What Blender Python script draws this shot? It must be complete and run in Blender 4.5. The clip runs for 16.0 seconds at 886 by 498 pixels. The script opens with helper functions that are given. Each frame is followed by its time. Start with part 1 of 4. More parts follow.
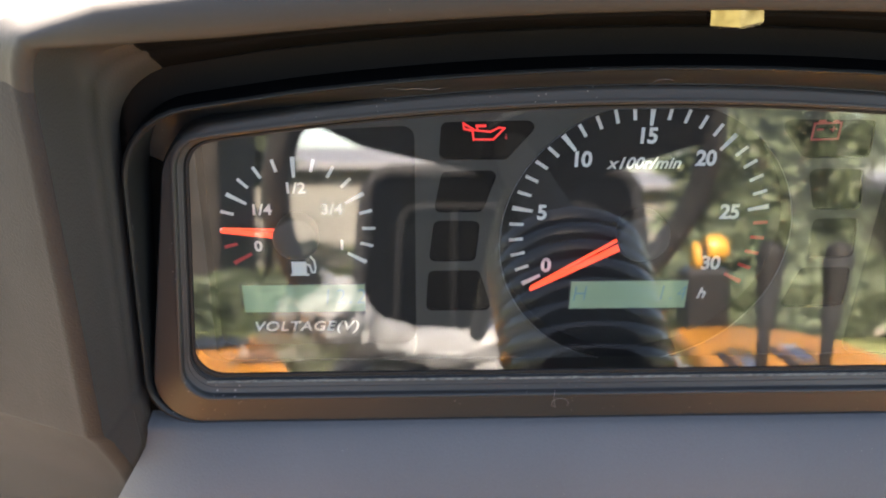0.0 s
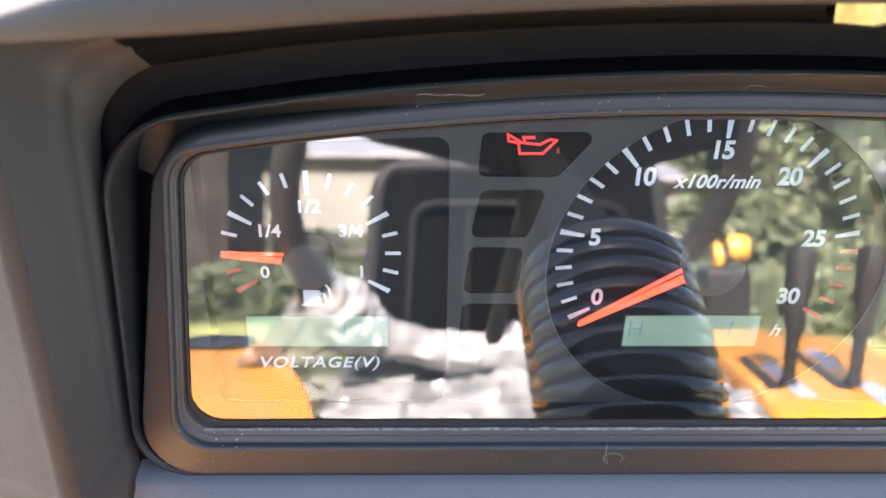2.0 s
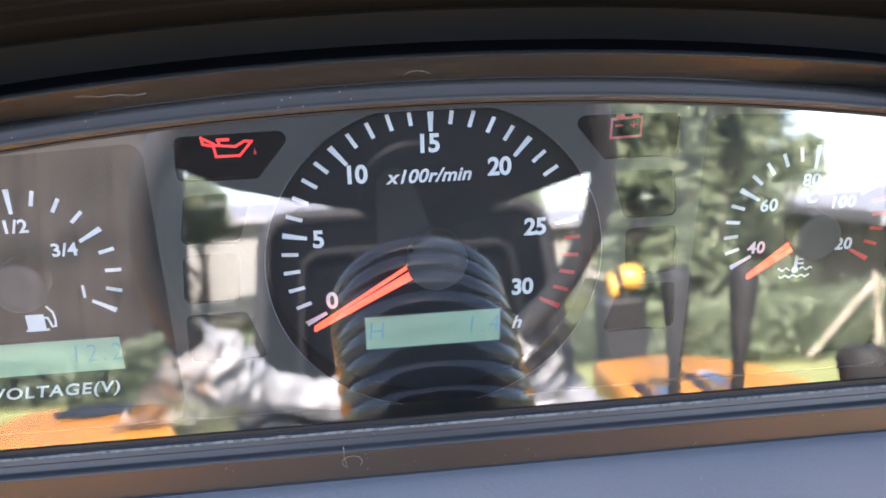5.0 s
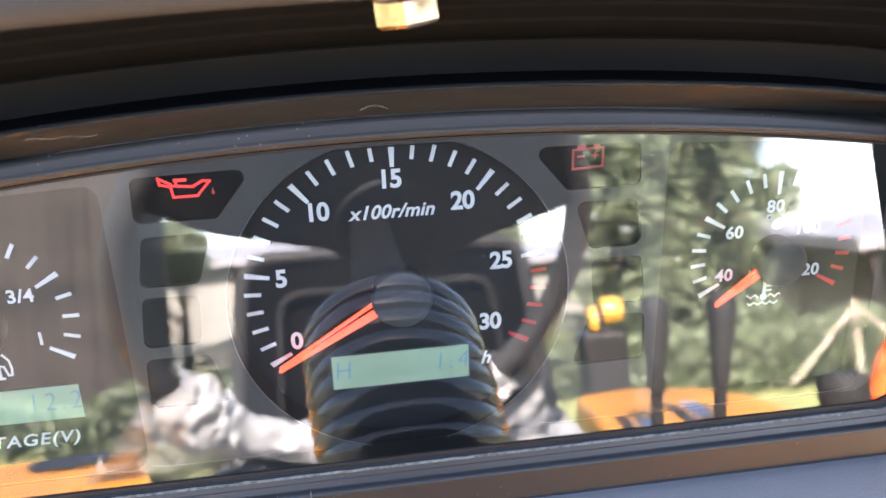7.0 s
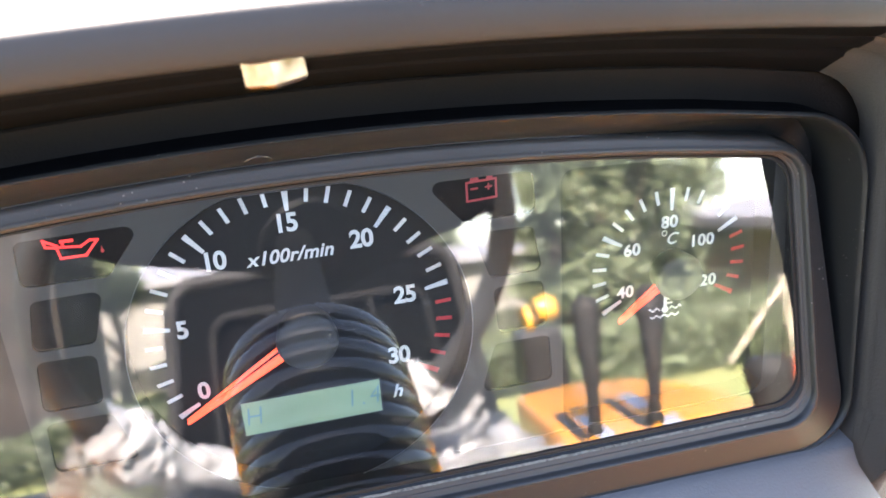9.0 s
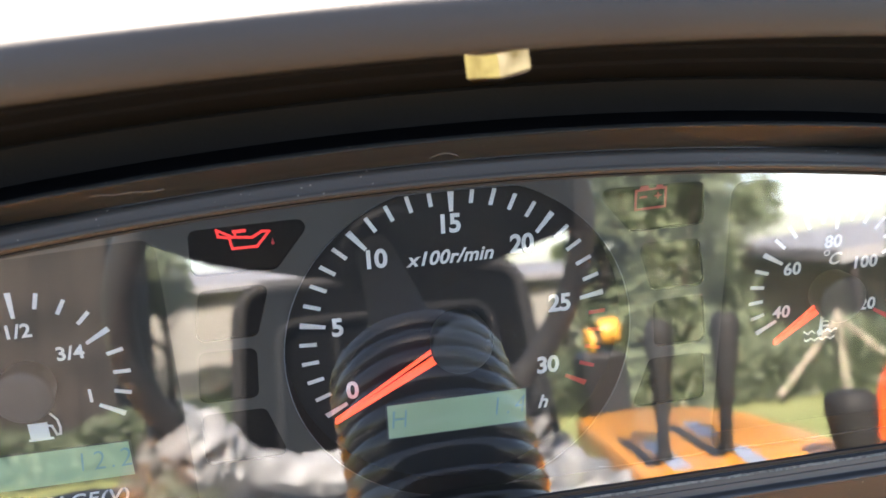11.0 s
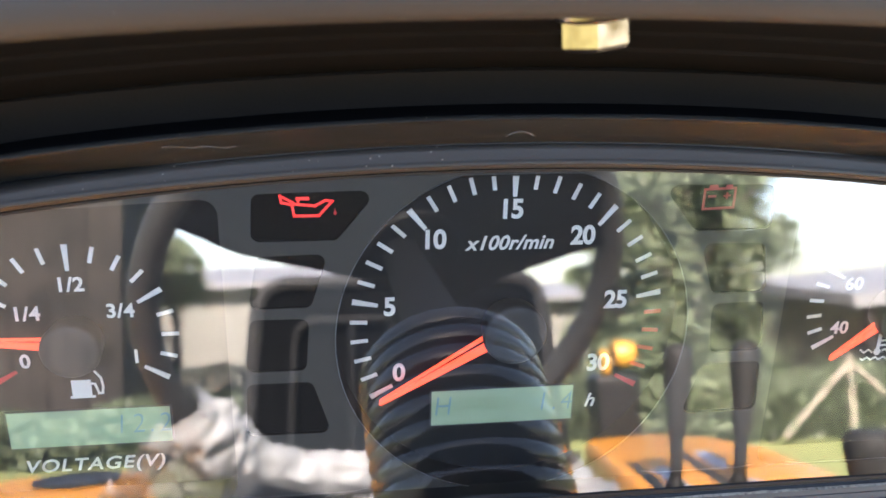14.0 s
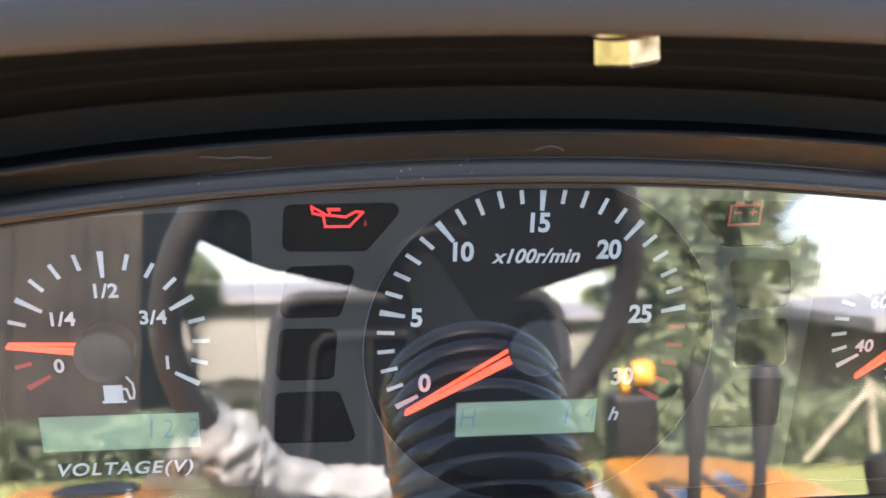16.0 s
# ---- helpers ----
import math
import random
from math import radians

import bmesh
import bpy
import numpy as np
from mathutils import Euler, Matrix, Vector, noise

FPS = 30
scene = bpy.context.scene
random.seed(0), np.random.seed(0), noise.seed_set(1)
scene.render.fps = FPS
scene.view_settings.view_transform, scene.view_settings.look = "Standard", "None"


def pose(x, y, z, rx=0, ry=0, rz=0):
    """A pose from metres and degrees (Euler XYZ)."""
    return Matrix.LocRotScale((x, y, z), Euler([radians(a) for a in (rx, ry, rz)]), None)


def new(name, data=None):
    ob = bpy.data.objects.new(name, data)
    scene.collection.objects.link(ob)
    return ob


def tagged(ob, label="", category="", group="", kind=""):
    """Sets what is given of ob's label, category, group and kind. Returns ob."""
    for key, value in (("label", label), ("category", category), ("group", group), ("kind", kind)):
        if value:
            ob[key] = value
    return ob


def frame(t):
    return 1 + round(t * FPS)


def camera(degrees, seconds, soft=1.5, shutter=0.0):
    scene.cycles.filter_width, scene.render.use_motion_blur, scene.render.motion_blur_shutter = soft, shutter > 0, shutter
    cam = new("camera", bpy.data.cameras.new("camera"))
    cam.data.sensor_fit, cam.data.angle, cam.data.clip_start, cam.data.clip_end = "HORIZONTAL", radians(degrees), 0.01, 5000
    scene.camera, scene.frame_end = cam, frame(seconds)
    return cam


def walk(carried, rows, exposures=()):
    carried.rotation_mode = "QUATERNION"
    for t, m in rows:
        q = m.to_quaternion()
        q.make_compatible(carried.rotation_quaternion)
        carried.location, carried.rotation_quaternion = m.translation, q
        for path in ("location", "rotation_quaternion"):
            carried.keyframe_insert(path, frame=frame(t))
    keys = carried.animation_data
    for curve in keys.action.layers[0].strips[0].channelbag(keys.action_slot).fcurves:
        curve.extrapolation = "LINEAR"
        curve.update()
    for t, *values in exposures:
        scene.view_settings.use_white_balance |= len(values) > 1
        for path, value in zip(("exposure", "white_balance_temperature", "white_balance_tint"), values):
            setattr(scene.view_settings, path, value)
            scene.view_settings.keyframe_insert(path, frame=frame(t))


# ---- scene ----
# seconds, stops, kelvin, tint of the clip's own automatic exposure and white balance
EXPOSURES = [(0.0, 4.57, 7700, 14), (0.5, 4.92, 7700, 17), (2.2, 5.23, 6950, 18), (3.5, 5.21, 6500, 17), (7.0, 5.33, 6900, 18), (8.0, 5.41, 7000, 19), (10.5, 5.12, 7150, 15), (11.0, 4.77, 7250, 15), (13.0, 4.95, 7000, 16), (16.0, 4.95, 7100, 16)]
SKY_STRENGTH, SUN_STRENGTH, GLASS_IOR, LAMP_GLOW = 0.10, 4.5, 2.15, 0.04
# The dash frame: x right, y into the dials, z up along the dial face. COLUMN is the frame of the steering column.
DASH_HEIGHT, COLUMN_LEAN, GLASS_TILT = 1.8, 26.0, 9.1
COLUMN = pose(0, 0, DASH_HEIGHT, -COLUMN_LEAN)
DASH = COLUMN @ pose(0, -0.013, 0.030) @ pose(0, 0, 0, 2 * GLASS_TILT) @ pose(0, 0.013, -0.030)
cam = camera(54.21, 16.0, soft=1.6)
cam.data.dof.use_dof, cam.data.dof.focus_distance, cam.data.dof.aperture_fstop = True, 0.240, 16.0
# seconds, eye in millimetres of the dash frame, turn in degrees
PATH = [
    (0, -77.0, -266.2, 137.3, 61.49, -0.40, -1.72),
    (0.5, -79.1, -236.5, 121.6, 60.34, -0.91, -0.01),
    (1, -79.9, -227.1, 126.4, 60.40, -0.80, -0.16),
    (1.5, -82.0, -224.8, 126.5, 60.39, -0.84, -0.53),
    (2, -84.1, -223.8, 127.6, 60.79, -0.71, -0.94),
    (2.5, -84.2, -223.2, 127.2, 61.46, -0.43, -1.37),
    (3, -60.3, -225.0, 123.1, 62.31, 0.03, -2.47),
    (3.5, -31.5, -232.8, 122.3, 63.31, 0.82, -4.31),
    (4, -25.9, -234.3, 119.1, 64.00, 1.18, -5.63),
    (4.5, -24.1, -234.9, 115.7, 64.27, 1.05, -6.25),
    (6.8, -21.4, -233.5, 111.1, 66.67, 1.23, -8.41),
    (7, -17.8, -232.9, 111.5, 66.96, 1.75, -8.45),
    (7.5, -9.7, -232.2, 114.8, 66.60, 2.75, -10.29),
    (8, 0.9, -232.9, 115.8, 67.08, 3.72, -12.55),
    (8.2, -2.0, -231.2, 117.5, 66.77, 3.59, -13.90),
    (10.5, -10.6, -233.1, 121.2, 67.76, 3.66, -12.14),
    (11, -37.8, -221.9, 116.8, 68.22, 2.44, -9.95),
    (11.5, -45.3, -215.7, 115.9, 68.03, 1.73, -8.46),
    (12, -54.1, -215.3, 113.0, 68.29, 0.77, -7.44),
    (12.5, -53.6, -214.6, 112.9, 68.27, 0.48, -7.30),
    (13, -47.8, -216.5, 110.2, 68.41, -0.21, -7.73),
    (13.5, -48.8, -218.6, 107.0, 68.82, -0.95, -7.93),
    (14, -50.2, -219.4, 107.5, 69.21, -1.18, -7.55),
    (14.5, -51.0, -220.3, 107.3, 69.51, -1.25, -7.17),
    (15, -51.7, -221.1, 107.3, 69.80, -1.30, -6.85),
    (15.5, -52.6, -221.8, 107.8, 69.96, -1.45, -6.51),
    (16, -53.4, -222.5, 107.2, 70.33, -1.51, -6.21),
]
walk(cam, [(t, DASH @ pose(x / 1000, y / 1000, z / 1000, rx, ry, rz)) for t, x, y, z, rx, ry, rz in PATH],
     exposures=EXPOSURES)

# ---- light ----
SUN_ELEVATION, SUN_AZIMUTH = 38.0, -10.0  # from the front of the machine, azimuth clockwise from +y
world = bpy.data.worlds.new("daylight")
scene.world = world
world.use_nodes = True
wn = world.node_tree.nodes
sky = wn.new("ShaderNodeTexSky")
sky.sky_type = "NISHITA"
sky.sun_disc = False
sky.sun_elevation = radians(SUN_ELEVATION)
sky.sun_rotation = radians(SUN_AZIMUTH)
sky.air_density, sky.dust_density, sky.ozone_density = 1.0, 2.2, 1.2
wn["Background"].inputs["Strength"].default_value = SKY_STRENGTH
world.node_tree.links.new(sky.outputs[0], wn["Background"].inputs["Color"])
sun = new("sun", bpy.data.lights.new("sun", "SUN"))
sun.data.energy, sun.data.angle, sun.data.color = SUN_STRENGTH, radians(0.6), (1.0, 0.96, 0.91)
sun.matrix_world = pose(0, 0, 20) @ (Euler((0, 0, -radians(SUN_AZIMUTH))).to_matrix().to_4x4()) @ pose(0, 0, 0, -(90 - SUN_ELEVATION))


# ---- materials ----
def mat(name, colour, rough=0.5, metal=0.0, grain=0.0, grain_size=400.0, stain=0.0, stain_size=30.0, bump=0.0, bump_size=600.0,
        spec=0.5, coat=0.0, second=None, emit=0.0, speck=0.0):
    """A painted or moulded surface: fine grain, broad stains and a fine relief, sizes in cycles per metre."""
    m = bpy.data.materials.new(name)
    m.use_nodes = True
    n, l = m.node_tree.nodes, m.node_tree.links
    b = n["Principled BSDF"]
    b.inputs["Metallic"].default_value = metal
    b.inputs["Specular IOR Level"].default_value = spec
    b.inputs["Coat Weight"].default_value = coat
    c = n.new("ShaderNodeTexCoord")
    col = n.new("ShaderNodeMix")
    col.data_type = "RGBA"
    dark = tuple(v * 0.55 for v in colour) if second is None else second
    col.inputs[6].default_value, col.inputs[7].default_value = (*colour, 1), (*dark, 1)
    big = n.new("ShaderNodeTexNoise")
    big.inputs["Scale"].default_value, big.inputs["Detail"].default_value = stain_size, 5
    fine = n.new("ShaderNodeTexNoise")
    fine.inputs["Scale"].default_value, fine.inputs["Detail"].default_value = grain_size, 3
    for t in (big, fine):
        l.new(c.outputs["Object"], t.inputs["Vector"])
    ramp = n.new("ShaderNodeMapRange")
    ramp.inputs["From Min"].default_value, ramp.inputs["From Max"].default_value = 0.42, 0.72
    ramp.inputs["To Max"].default_value = stain
    l.new(big.outputs["Fac"], ramp.inputs["Value"])
    add = n.new("ShaderNodeMath")
    add.operation = "MULTIPLY_ADD"
    add.inputs[1].default_value = grain
    l.new(fine.outputs["Fac"], add.inputs[0])
    l.new(ramp.outputs["Result"], add.inputs[2])
    add.use_clamp = True
    l.new(add.outputs[0], col.inputs[0])
    l.new(col.outputs[2], b.inputs["Base Color"])
    if speck:  # pale dust grains of uneven size, in patches
        cell = n.new("ShaderNodeTexVoronoi")
        cell.inputs["Scale"].default_value = 420
        l.new(c.outputs["Object"], cell.inputs["Vector"])
        patch = n.new("ShaderNodeTexNoise")
        patch.inputs["Scale"].default_value, patch.inputs["Detail"].default_value = 55, 6
        l.new(c.outputs["Object"], patch.inputs["Vector"])
        size = n.new("ShaderNodeMapRange")
        size.inputs["From Min"].default_value, size.inputs["From Max"].default_value = 0.40, 0.72
        size.inputs["To Min"].default_value, size.inputs["To Max"].default_value = 0.0, speck
        l.new(patch.outputs["Fac"], size.inputs["Value"])
        near = n.new("ShaderNodeMath")
        near.operation = "LESS_THAN"
        l.new(cell.outputs["Distance"], near.inputs[0])
        l.new(size.outputs["Result"], near.inputs[1])
        grains = n.new("ShaderNodeMix")
        grains.data_type = "RGBA"
        grains.inputs[7].default_value = (0.085, 0.080, 0.072, 1)
        l.new(near.outputs[0], grains.inputs[0])
        l.new(col.outputs[2], grains.inputs[6])
        l.new(grains.outputs[2], b.inputs["Base Color"])
    rr = n.new("ShaderNodeMapRange")
    rr.inputs["To Min"].default_value, rr.inputs["To Max"].default_value = max(rough - 0.08, 0.02), min(rough + 0.12, 1)
    l.new(big.outputs["Fac"], rr.inputs["Value"])
    l.new(rr.outputs["Result"], b.inputs["Roughness"])
    if bump:
        tex = n.new("ShaderNodeTexNoise")
        tex.inputs["Scale"].default_value, tex.inputs["Detail"].default_value = bump_size, 2
        l.new(c.outputs["Object"], tex.inputs["Vector"])
        bp = n.new("ShaderNodeBump")
        bp.inputs["Strength"].default_value, bp.inputs["Distance"].default_value = bump, 0.4 / bump_size
        l.new(tex.outputs["Fac"], bp.inputs["Height"])
        l.new(bp.outputs["Normal"], b.inputs["Normal"])
    if emit:
        b.inputs["Emission Color"].default_value = (*colour, 1)
        b.inputs["Emission Strength"].default_value = emit
    return m


def glass_mat(name, ior, tint=(1, 1, 1), rough=0.0, dust=0.0):
    """A clear thin pane; a little dust lies on it as bright specks."""
    m = bpy.data.materials.new(name)
    m.use_nodes = True
    n, l = m.node_tree.nodes, m.node_tree.links
    out = n["Material Output"]
    n.remove(n["Principled BSDF"])
    g = n.new("ShaderNodeBsdfGlossy")
    g.inputs["Roughness"].default_value = rough
    t = n.new("ShaderNodeBsdfTransparent")
    t.inputs["Color"].default_value = (*tint, 1)
    f = n.new("ShaderNodeFresnel")
    f.inputs["IOR"].default_value = ior
    mix = n.new("ShaderNodeMixShader")
    l.new(f.outputs[0], mix.inputs[0])
    l.new(t.outputs[0], mix.inputs[1])
    l.new(g.outputs[0], mix.inputs[2])
    last = mix
    if dust:
        c = n.new("ShaderNodeTexCoord")
        less = n.new("ShaderNodeMath")
        less.operation = "MAXIMUM"
        # fine dust everywhere, larger specks here and there
        for k, (size, patch, small, large) in enumerate(((1700, 26, 0.05, 0.15), (520, 41, -0.02, 0.13))):
            v = n.new("ShaderNodeTexVoronoi")
            v.inputs["Scale"].default_value = size
            v.inputs["Randomness"].default_value = 1.0
            l.new(c.outputs["Object"], v.inputs["Vector"])
            s = n.new("ShaderNodeTexNoise")
            s.inputs["Scale"].default_value, s.inputs["Detail"].default_value = patch, 6
            l.new(c.outputs["Object"], s.inputs["Vector"])
            lim = n.new("ShaderNodeMapRange")
            lim.inputs["From Min"].default_value, lim.inputs["From Max"].default_value = 0.44, 0.74
            lim.inputs["To Min"].default_value, lim.inputs["To Max"].default_value = small, large
            l.new(s.outputs["Fac"], lim.inputs["Value"])
            near = n.new("ShaderNodeMath")
            near.operation = "LESS_THAN"
            l.new(v.outputs["Distance"], near.inputs[0])
            l.new(lim.outputs["Result"], near.inputs[1])
            l.new(near.outputs[0], less.inputs[k])
        haze = n.new("ShaderNodeMath")
        haze.operation = "MULTIPLY_ADD"
        haze.inputs[1].default_value = dust * 0.7
        haze.inputs[2].default_value = 0.0021
        l.new(less.outputs[0], haze.inputs[0])
        d = n.new("ShaderNodeBsdfDiffuse")
        l.new(haze.outputs[0], d.inputs["Color"])
        mix2 = n.new("ShaderNodeAddShader")
        l.new(mix.outputs[0], mix2.inputs[0])
        l.new(d.outputs[0], mix2.inputs[1])
        last = mix2
    l.new(last.outputs[0], out.inputs["Surface"])
    return m


M_BEZEL = mat("satin_black_plastic", (0.0125, 0.0120, 0.0115), 0.46, spec=0.20, grain=0.25, grain_size=900, stain=0.3, stain_size=18, bump=0.10, bump_size=1500, speck=0.16)
M_HOOD = mat("dark_moulded_plastic", (0.0080, 0.0080, 0.0080), 0.42, spec=0.12, grain=0.25, grain_size=900, stain=0.3, stain_size=22, bump=0.1, bump_size=1500, speck=0.16)
M_COWL = mat("textured_black_plastic", (0.0115, 0.0110, 0.0112), 0.65, spec=0.08, grain=0.35, grain_size=1200, stain=0.35, stain_size=15, bump=0.5, bump_size=1300)
# shade under the visor is put into this tone; M_CHEEK is the lit one
M_SHADED = mat("shaded_black_plastic", (0.0027, 0.0028, 0.0032), 0.70, spec=0.02, grain=0.35, grain_size=1200, stain=0.35, stain_size=15, bump=0.35, bump_size=1300)
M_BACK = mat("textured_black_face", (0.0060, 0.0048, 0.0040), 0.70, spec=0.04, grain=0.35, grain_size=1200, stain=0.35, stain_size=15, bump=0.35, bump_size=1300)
M_CHEEK = mat("textured_brown_black_cheek", (0.0250, 0.0226, 0.0208), 0.6, spec=0.15, grain=0.35, grain_size=1200, stain=0.35, stain_size=15, bump=0.35, bump_size=1300)
M_SHELL = mat("satin_dark_shell", (0.0205, 0.0174, 0.0148), 0.5, spec=0.07, grain=0.3, grain_size=900, stain=0.35, stain_size=12, bump=0.12, bump_size=1300, speck=0.07)
M_PANEL = mat("textured_grey_plastic", (0.056, 0.053, 0.053), 0.6, spec=0.15, grain=0.3, grain_size=1300, stain=0.2, stain_size=14, bump=0.45, bump_size=1300, speck=0.09)
M_RUBBER = mat("black_rubber", (0.006, 0.006, 0.006), 0.55, spec=0.12, grain=0.4, grain_size=700, stain=0.3, stain_size=60, bump=0.3, bump_size=900)
M_DUSTY = mat("dusty_rubber_edge", (0.13, 0.118, 0.098), 0.9, spec=0.2, grain=0.8, grain_size=2200, second=(0.020, 0.018, 0.015), stain=0.5, stain_size=700, bump=0.8, bump_size=1500)
M_BELLOWS = mat("glossy_black_rubber", (0.005, 0.0047, 0.0044), 0.13, spec=0.42, grain=0.2, stain=0.3, stain_size=25, bump=0.05, bump_size=300)
M_HEAD = mat("matt_black_rubber", (0.0025, 0.0025, 0.0025), 0.6, spec=0.08, grain=0.3, stain=0.3, stain_size=30, bump=0.1, bump_size=400)
M_DIAL = mat("matt_black_dial", (0.0155, 0.0150, 0.0143), 0.7, spec=0.06, grain=0.3, grain_size=800, stain=0.2, stain_size=40, bump=0.08, bump_size=1500)
M_SLOPE = mat("blue_grey_satin_plastic", (0.0165, 0.0148, 0.0140), 0.42, spec=0.25, grain=0.3, grain_size=900, stain=0.3, stain_size=25, bump=0.1, bump_size=1500, speck=0.16)
M_MASK = mat("dark_grey_dial_mask", (0.068, 0.060, 0.050), 0.6, spec=0.12, grain=0.3, grain_size=900, stain=0.25, stain_size=35, bump=0.1, bump_size=1500)
M_WINDOW = mat("smoked_lamp_window", (0.004, 0.004, 0.004), 0.4, spec=0.0, grain=0.2, stain=0.2)
M_WHITE = mat("white_print", (0.78, 0.73, 0.64), 0.6, grain=0.12, grain_size=900, stain=0.08)
M_RED = mat("red_print", (0.62, 0.028, 0.03), 0.6, grain=0.1, stain=0.1)
# slight emission added to the needle colour to brighten it
M_NEEDLE = mat("glowing_orange_needle", (0.90, 0.075, 0.035), 0.45, grain=0.08, stain=0.05, emit=0.09)
M_LAMP_RED = mat("lit_red_symbol", (0.80, 0.04, 0.035), 0.6, emit=LAMP_GLOW)
M_LCD = mat("grey_green_display", (0.37, 0.48, 0.29), 0.35, spec=0.2, grain=0.15, grain_size=250, stain=0.2, stain_size=60)
M_SEGMENT = mat("display_segment", (0.18, 0.33, 0.32), 0.35)
M_LCD_FRAME = mat("black_display_frame", (0.012, 0.012, 0.012), 0.5)
M_CAP = mat("needle_cap_plastic", (0.050, 0.047, 0.043), 0.45, spec=0.2, grain=0.3, grain_size=700, stain=0.2, stain_size=60, bump=0.06, bump_size=900)
M_RIMLINE = mat("pale_grey_edge", (0.17, 0.17, 0.175), 0.4, grain=0.2, stain=0.2)
M_LAMP_DIM = mat("faint_red_symbol", (0.30, 0.03, 0.035), 0.6, emit=LAMP_GLOW * 0.3)
M_ZINC = mat("yellow_zinc_steel", (0.185, 0.142, 0.112), 0.18, metal=1.0, grain=0.35, grain_size=700, stain=0.8, stain_size=220, second=(0.06, 0.042, 0.022))
M_GLASS = glass_mat("cover_glass", GLASS_IOR, dust=0.26)
M_ORANGE = mat("orange_machine_paint", (0.42, 0.165, 0.012), 0.35, grain=0.12, grain_size=250, stain=0.25, stain_size=6, bump=0.05, bump_size=200, coat=0.2)
M_YELLOW = mat("yellow_plastic", (0.40, 0.20, 0.022), 0.4, grain=0.1, stain=0.15)
M_REDGRIP = mat("red_orange_plastic", (0.85, 0.11, 0.02), 0.4, grain=0.1, stain=0.15)
M_BLACK = mat("black_plastic", (0.006, 0.006, 0.006), 0.45, spec=0.25, grain=0.3, stain=0.3, stain_size=30, bump=0.15, bump_size=400)
M_WHEEL = mat("grey_black_wheel_rim", (0.017, 0.0165, 0.0165), 0.5, spec=0.25, grain=0.3, stain=0.3, stain_size=25, bump=0.2, bump_size=700)
M_SEAT = mat("dark_vinyl_seat", (0.002, 0.002, 0.0021), 0.8, spec=0.01, grain=0.3, stain=0.3, stain_size=12, bump=0.3, bump_size=350)
M_PIPING = mat("grey_seat_piping", (0.010, 0.010, 0.0105), 0.6, spec=0.15, grain=0.2, stain=0.3)
M_STITCH = mat("dark_seat_piping", (0.0045, 0.0045, 0.0047), 0.6, spec=0.06, grain=0.2, stain=0.3)
M_HAIR = mat("pale_fibre", (0.07, 0.07, 0.07), 0.5, grain=0.2, stain=0.3)
M_GRIP = mat("dusty_black_rubber", (0.012, 0.0117, 0.0110), 0.65, spec=0.2, grain=0.4, grain_size=300, stain=0.4, stain_size=40, bump=0.3, bump_size=500)
M_FLOOR = mat("dark_rubber_mat", (0.04, 0.04, 0.042), 0.8, grain=0.4, stain=0.4, stain_size=8, bump=0.5, bump_size=150)
M_STICKER = mat("pale_blue_sticker", (0.20, 0.24, 0.32), 0.4, grain=0.2, stain=0.3)
M_GRASS = mat("grass", (0.095, 0.125, 0.035), 0.9, grain=0.8, grain_size=25, second=(0.18, 0.19, 0.07), stain=0.5, stain_size=0.6, bump=0.6, bump_size=30)
M_CONCRETE = mat("grey_concrete", (0.26, 0.25, 0.23), 0.85, grain=0.5, grain_size=60, stain=0.4, stain_size=1.2, second=(0.18, 0.17, 0.155), bump=0.4, bump_size=80)
M_RENDERED = mat("beige_render", (0.165, 0.160, 0.143), 0.9, grain=0.35, grain_size=3, stain=0.6, stain_size=0.45, second=(0.09, 0.088, 0.08))
M_ROOF = mat("grey_roof_sheet", (0.16, 0.16, 0.17), 0.5, grain=0.3, grain_size=8, stain=0.4, stain_size=1)
M_TIMBER = mat("weathered_brown_timber", (0.026, 0.021, 0.018), 0.85, spec=0.2, grain=0.8, grain_size=14, stain=0.8, stain_size=1.2, second=(0.009, 0.008, 0.007), bump=0.5, bump_size=30)
M_POST = mat("pale_timber", (0.25, 0.22, 0.175), 0.85, grain=0.5, grain_size=20, stain=0.4, stain_size=3, bump=0.4, bump_size=40)
M_BARK = mat("bark", (0.06, 0.048, 0.036), 0.9, grain=0.7, grain_size=25, stain=0.4, stain_size=3, bump=0.8, bump_size=25)


def leaf_mat(name, a, b):
    m = mat(name, a, 0.55, grain=0.35, grain_size=40, stain=0.3, stain_size=2, second=b)
    n, l = m.node_tree.nodes, m.node_tree.links
    p = n["Principled BSDF"]
    mix = n.new("ShaderNodeMix")
    mix.data_type = "RGBA"
    mix.blend_type = "MULTIPLY"
    mix.inputs[0].default_value = 1.0
    geo = n.new("ShaderNodeNewGeometry")
    ramp = n.new("ShaderNodeMapRange")
    ramp.inputs["To Min"].default_value, ramp.inputs["To Max"].default_value = 0.45, 1.55
    l.new(geo.outputs["Random Per Island"], ramp.inputs["Value"])
    old = p.inputs["Base Color"].links[0].from_socket
    l.new(old, mix.inputs[6])
    l.new(ramp.outputs["Result"], mix.inputs[7])
    l.new(mix.outputs[2], p.inputs["Base Color"])
    tr = n.new("ShaderNodeBsdfTranslucent")
    l.new(mix.outputs[2], tr.inputs["Color"])
    ms = n.new("ShaderNodeMixShader")
    ms.inputs[0].default_value = 0.4
    l.new(p.outputs[0], ms.inputs[1])
    l.new(tr.outputs[0], ms.inputs[2])
    l.new(ms.outputs[0], n["Material Output"].inputs["Surface"])
    return m


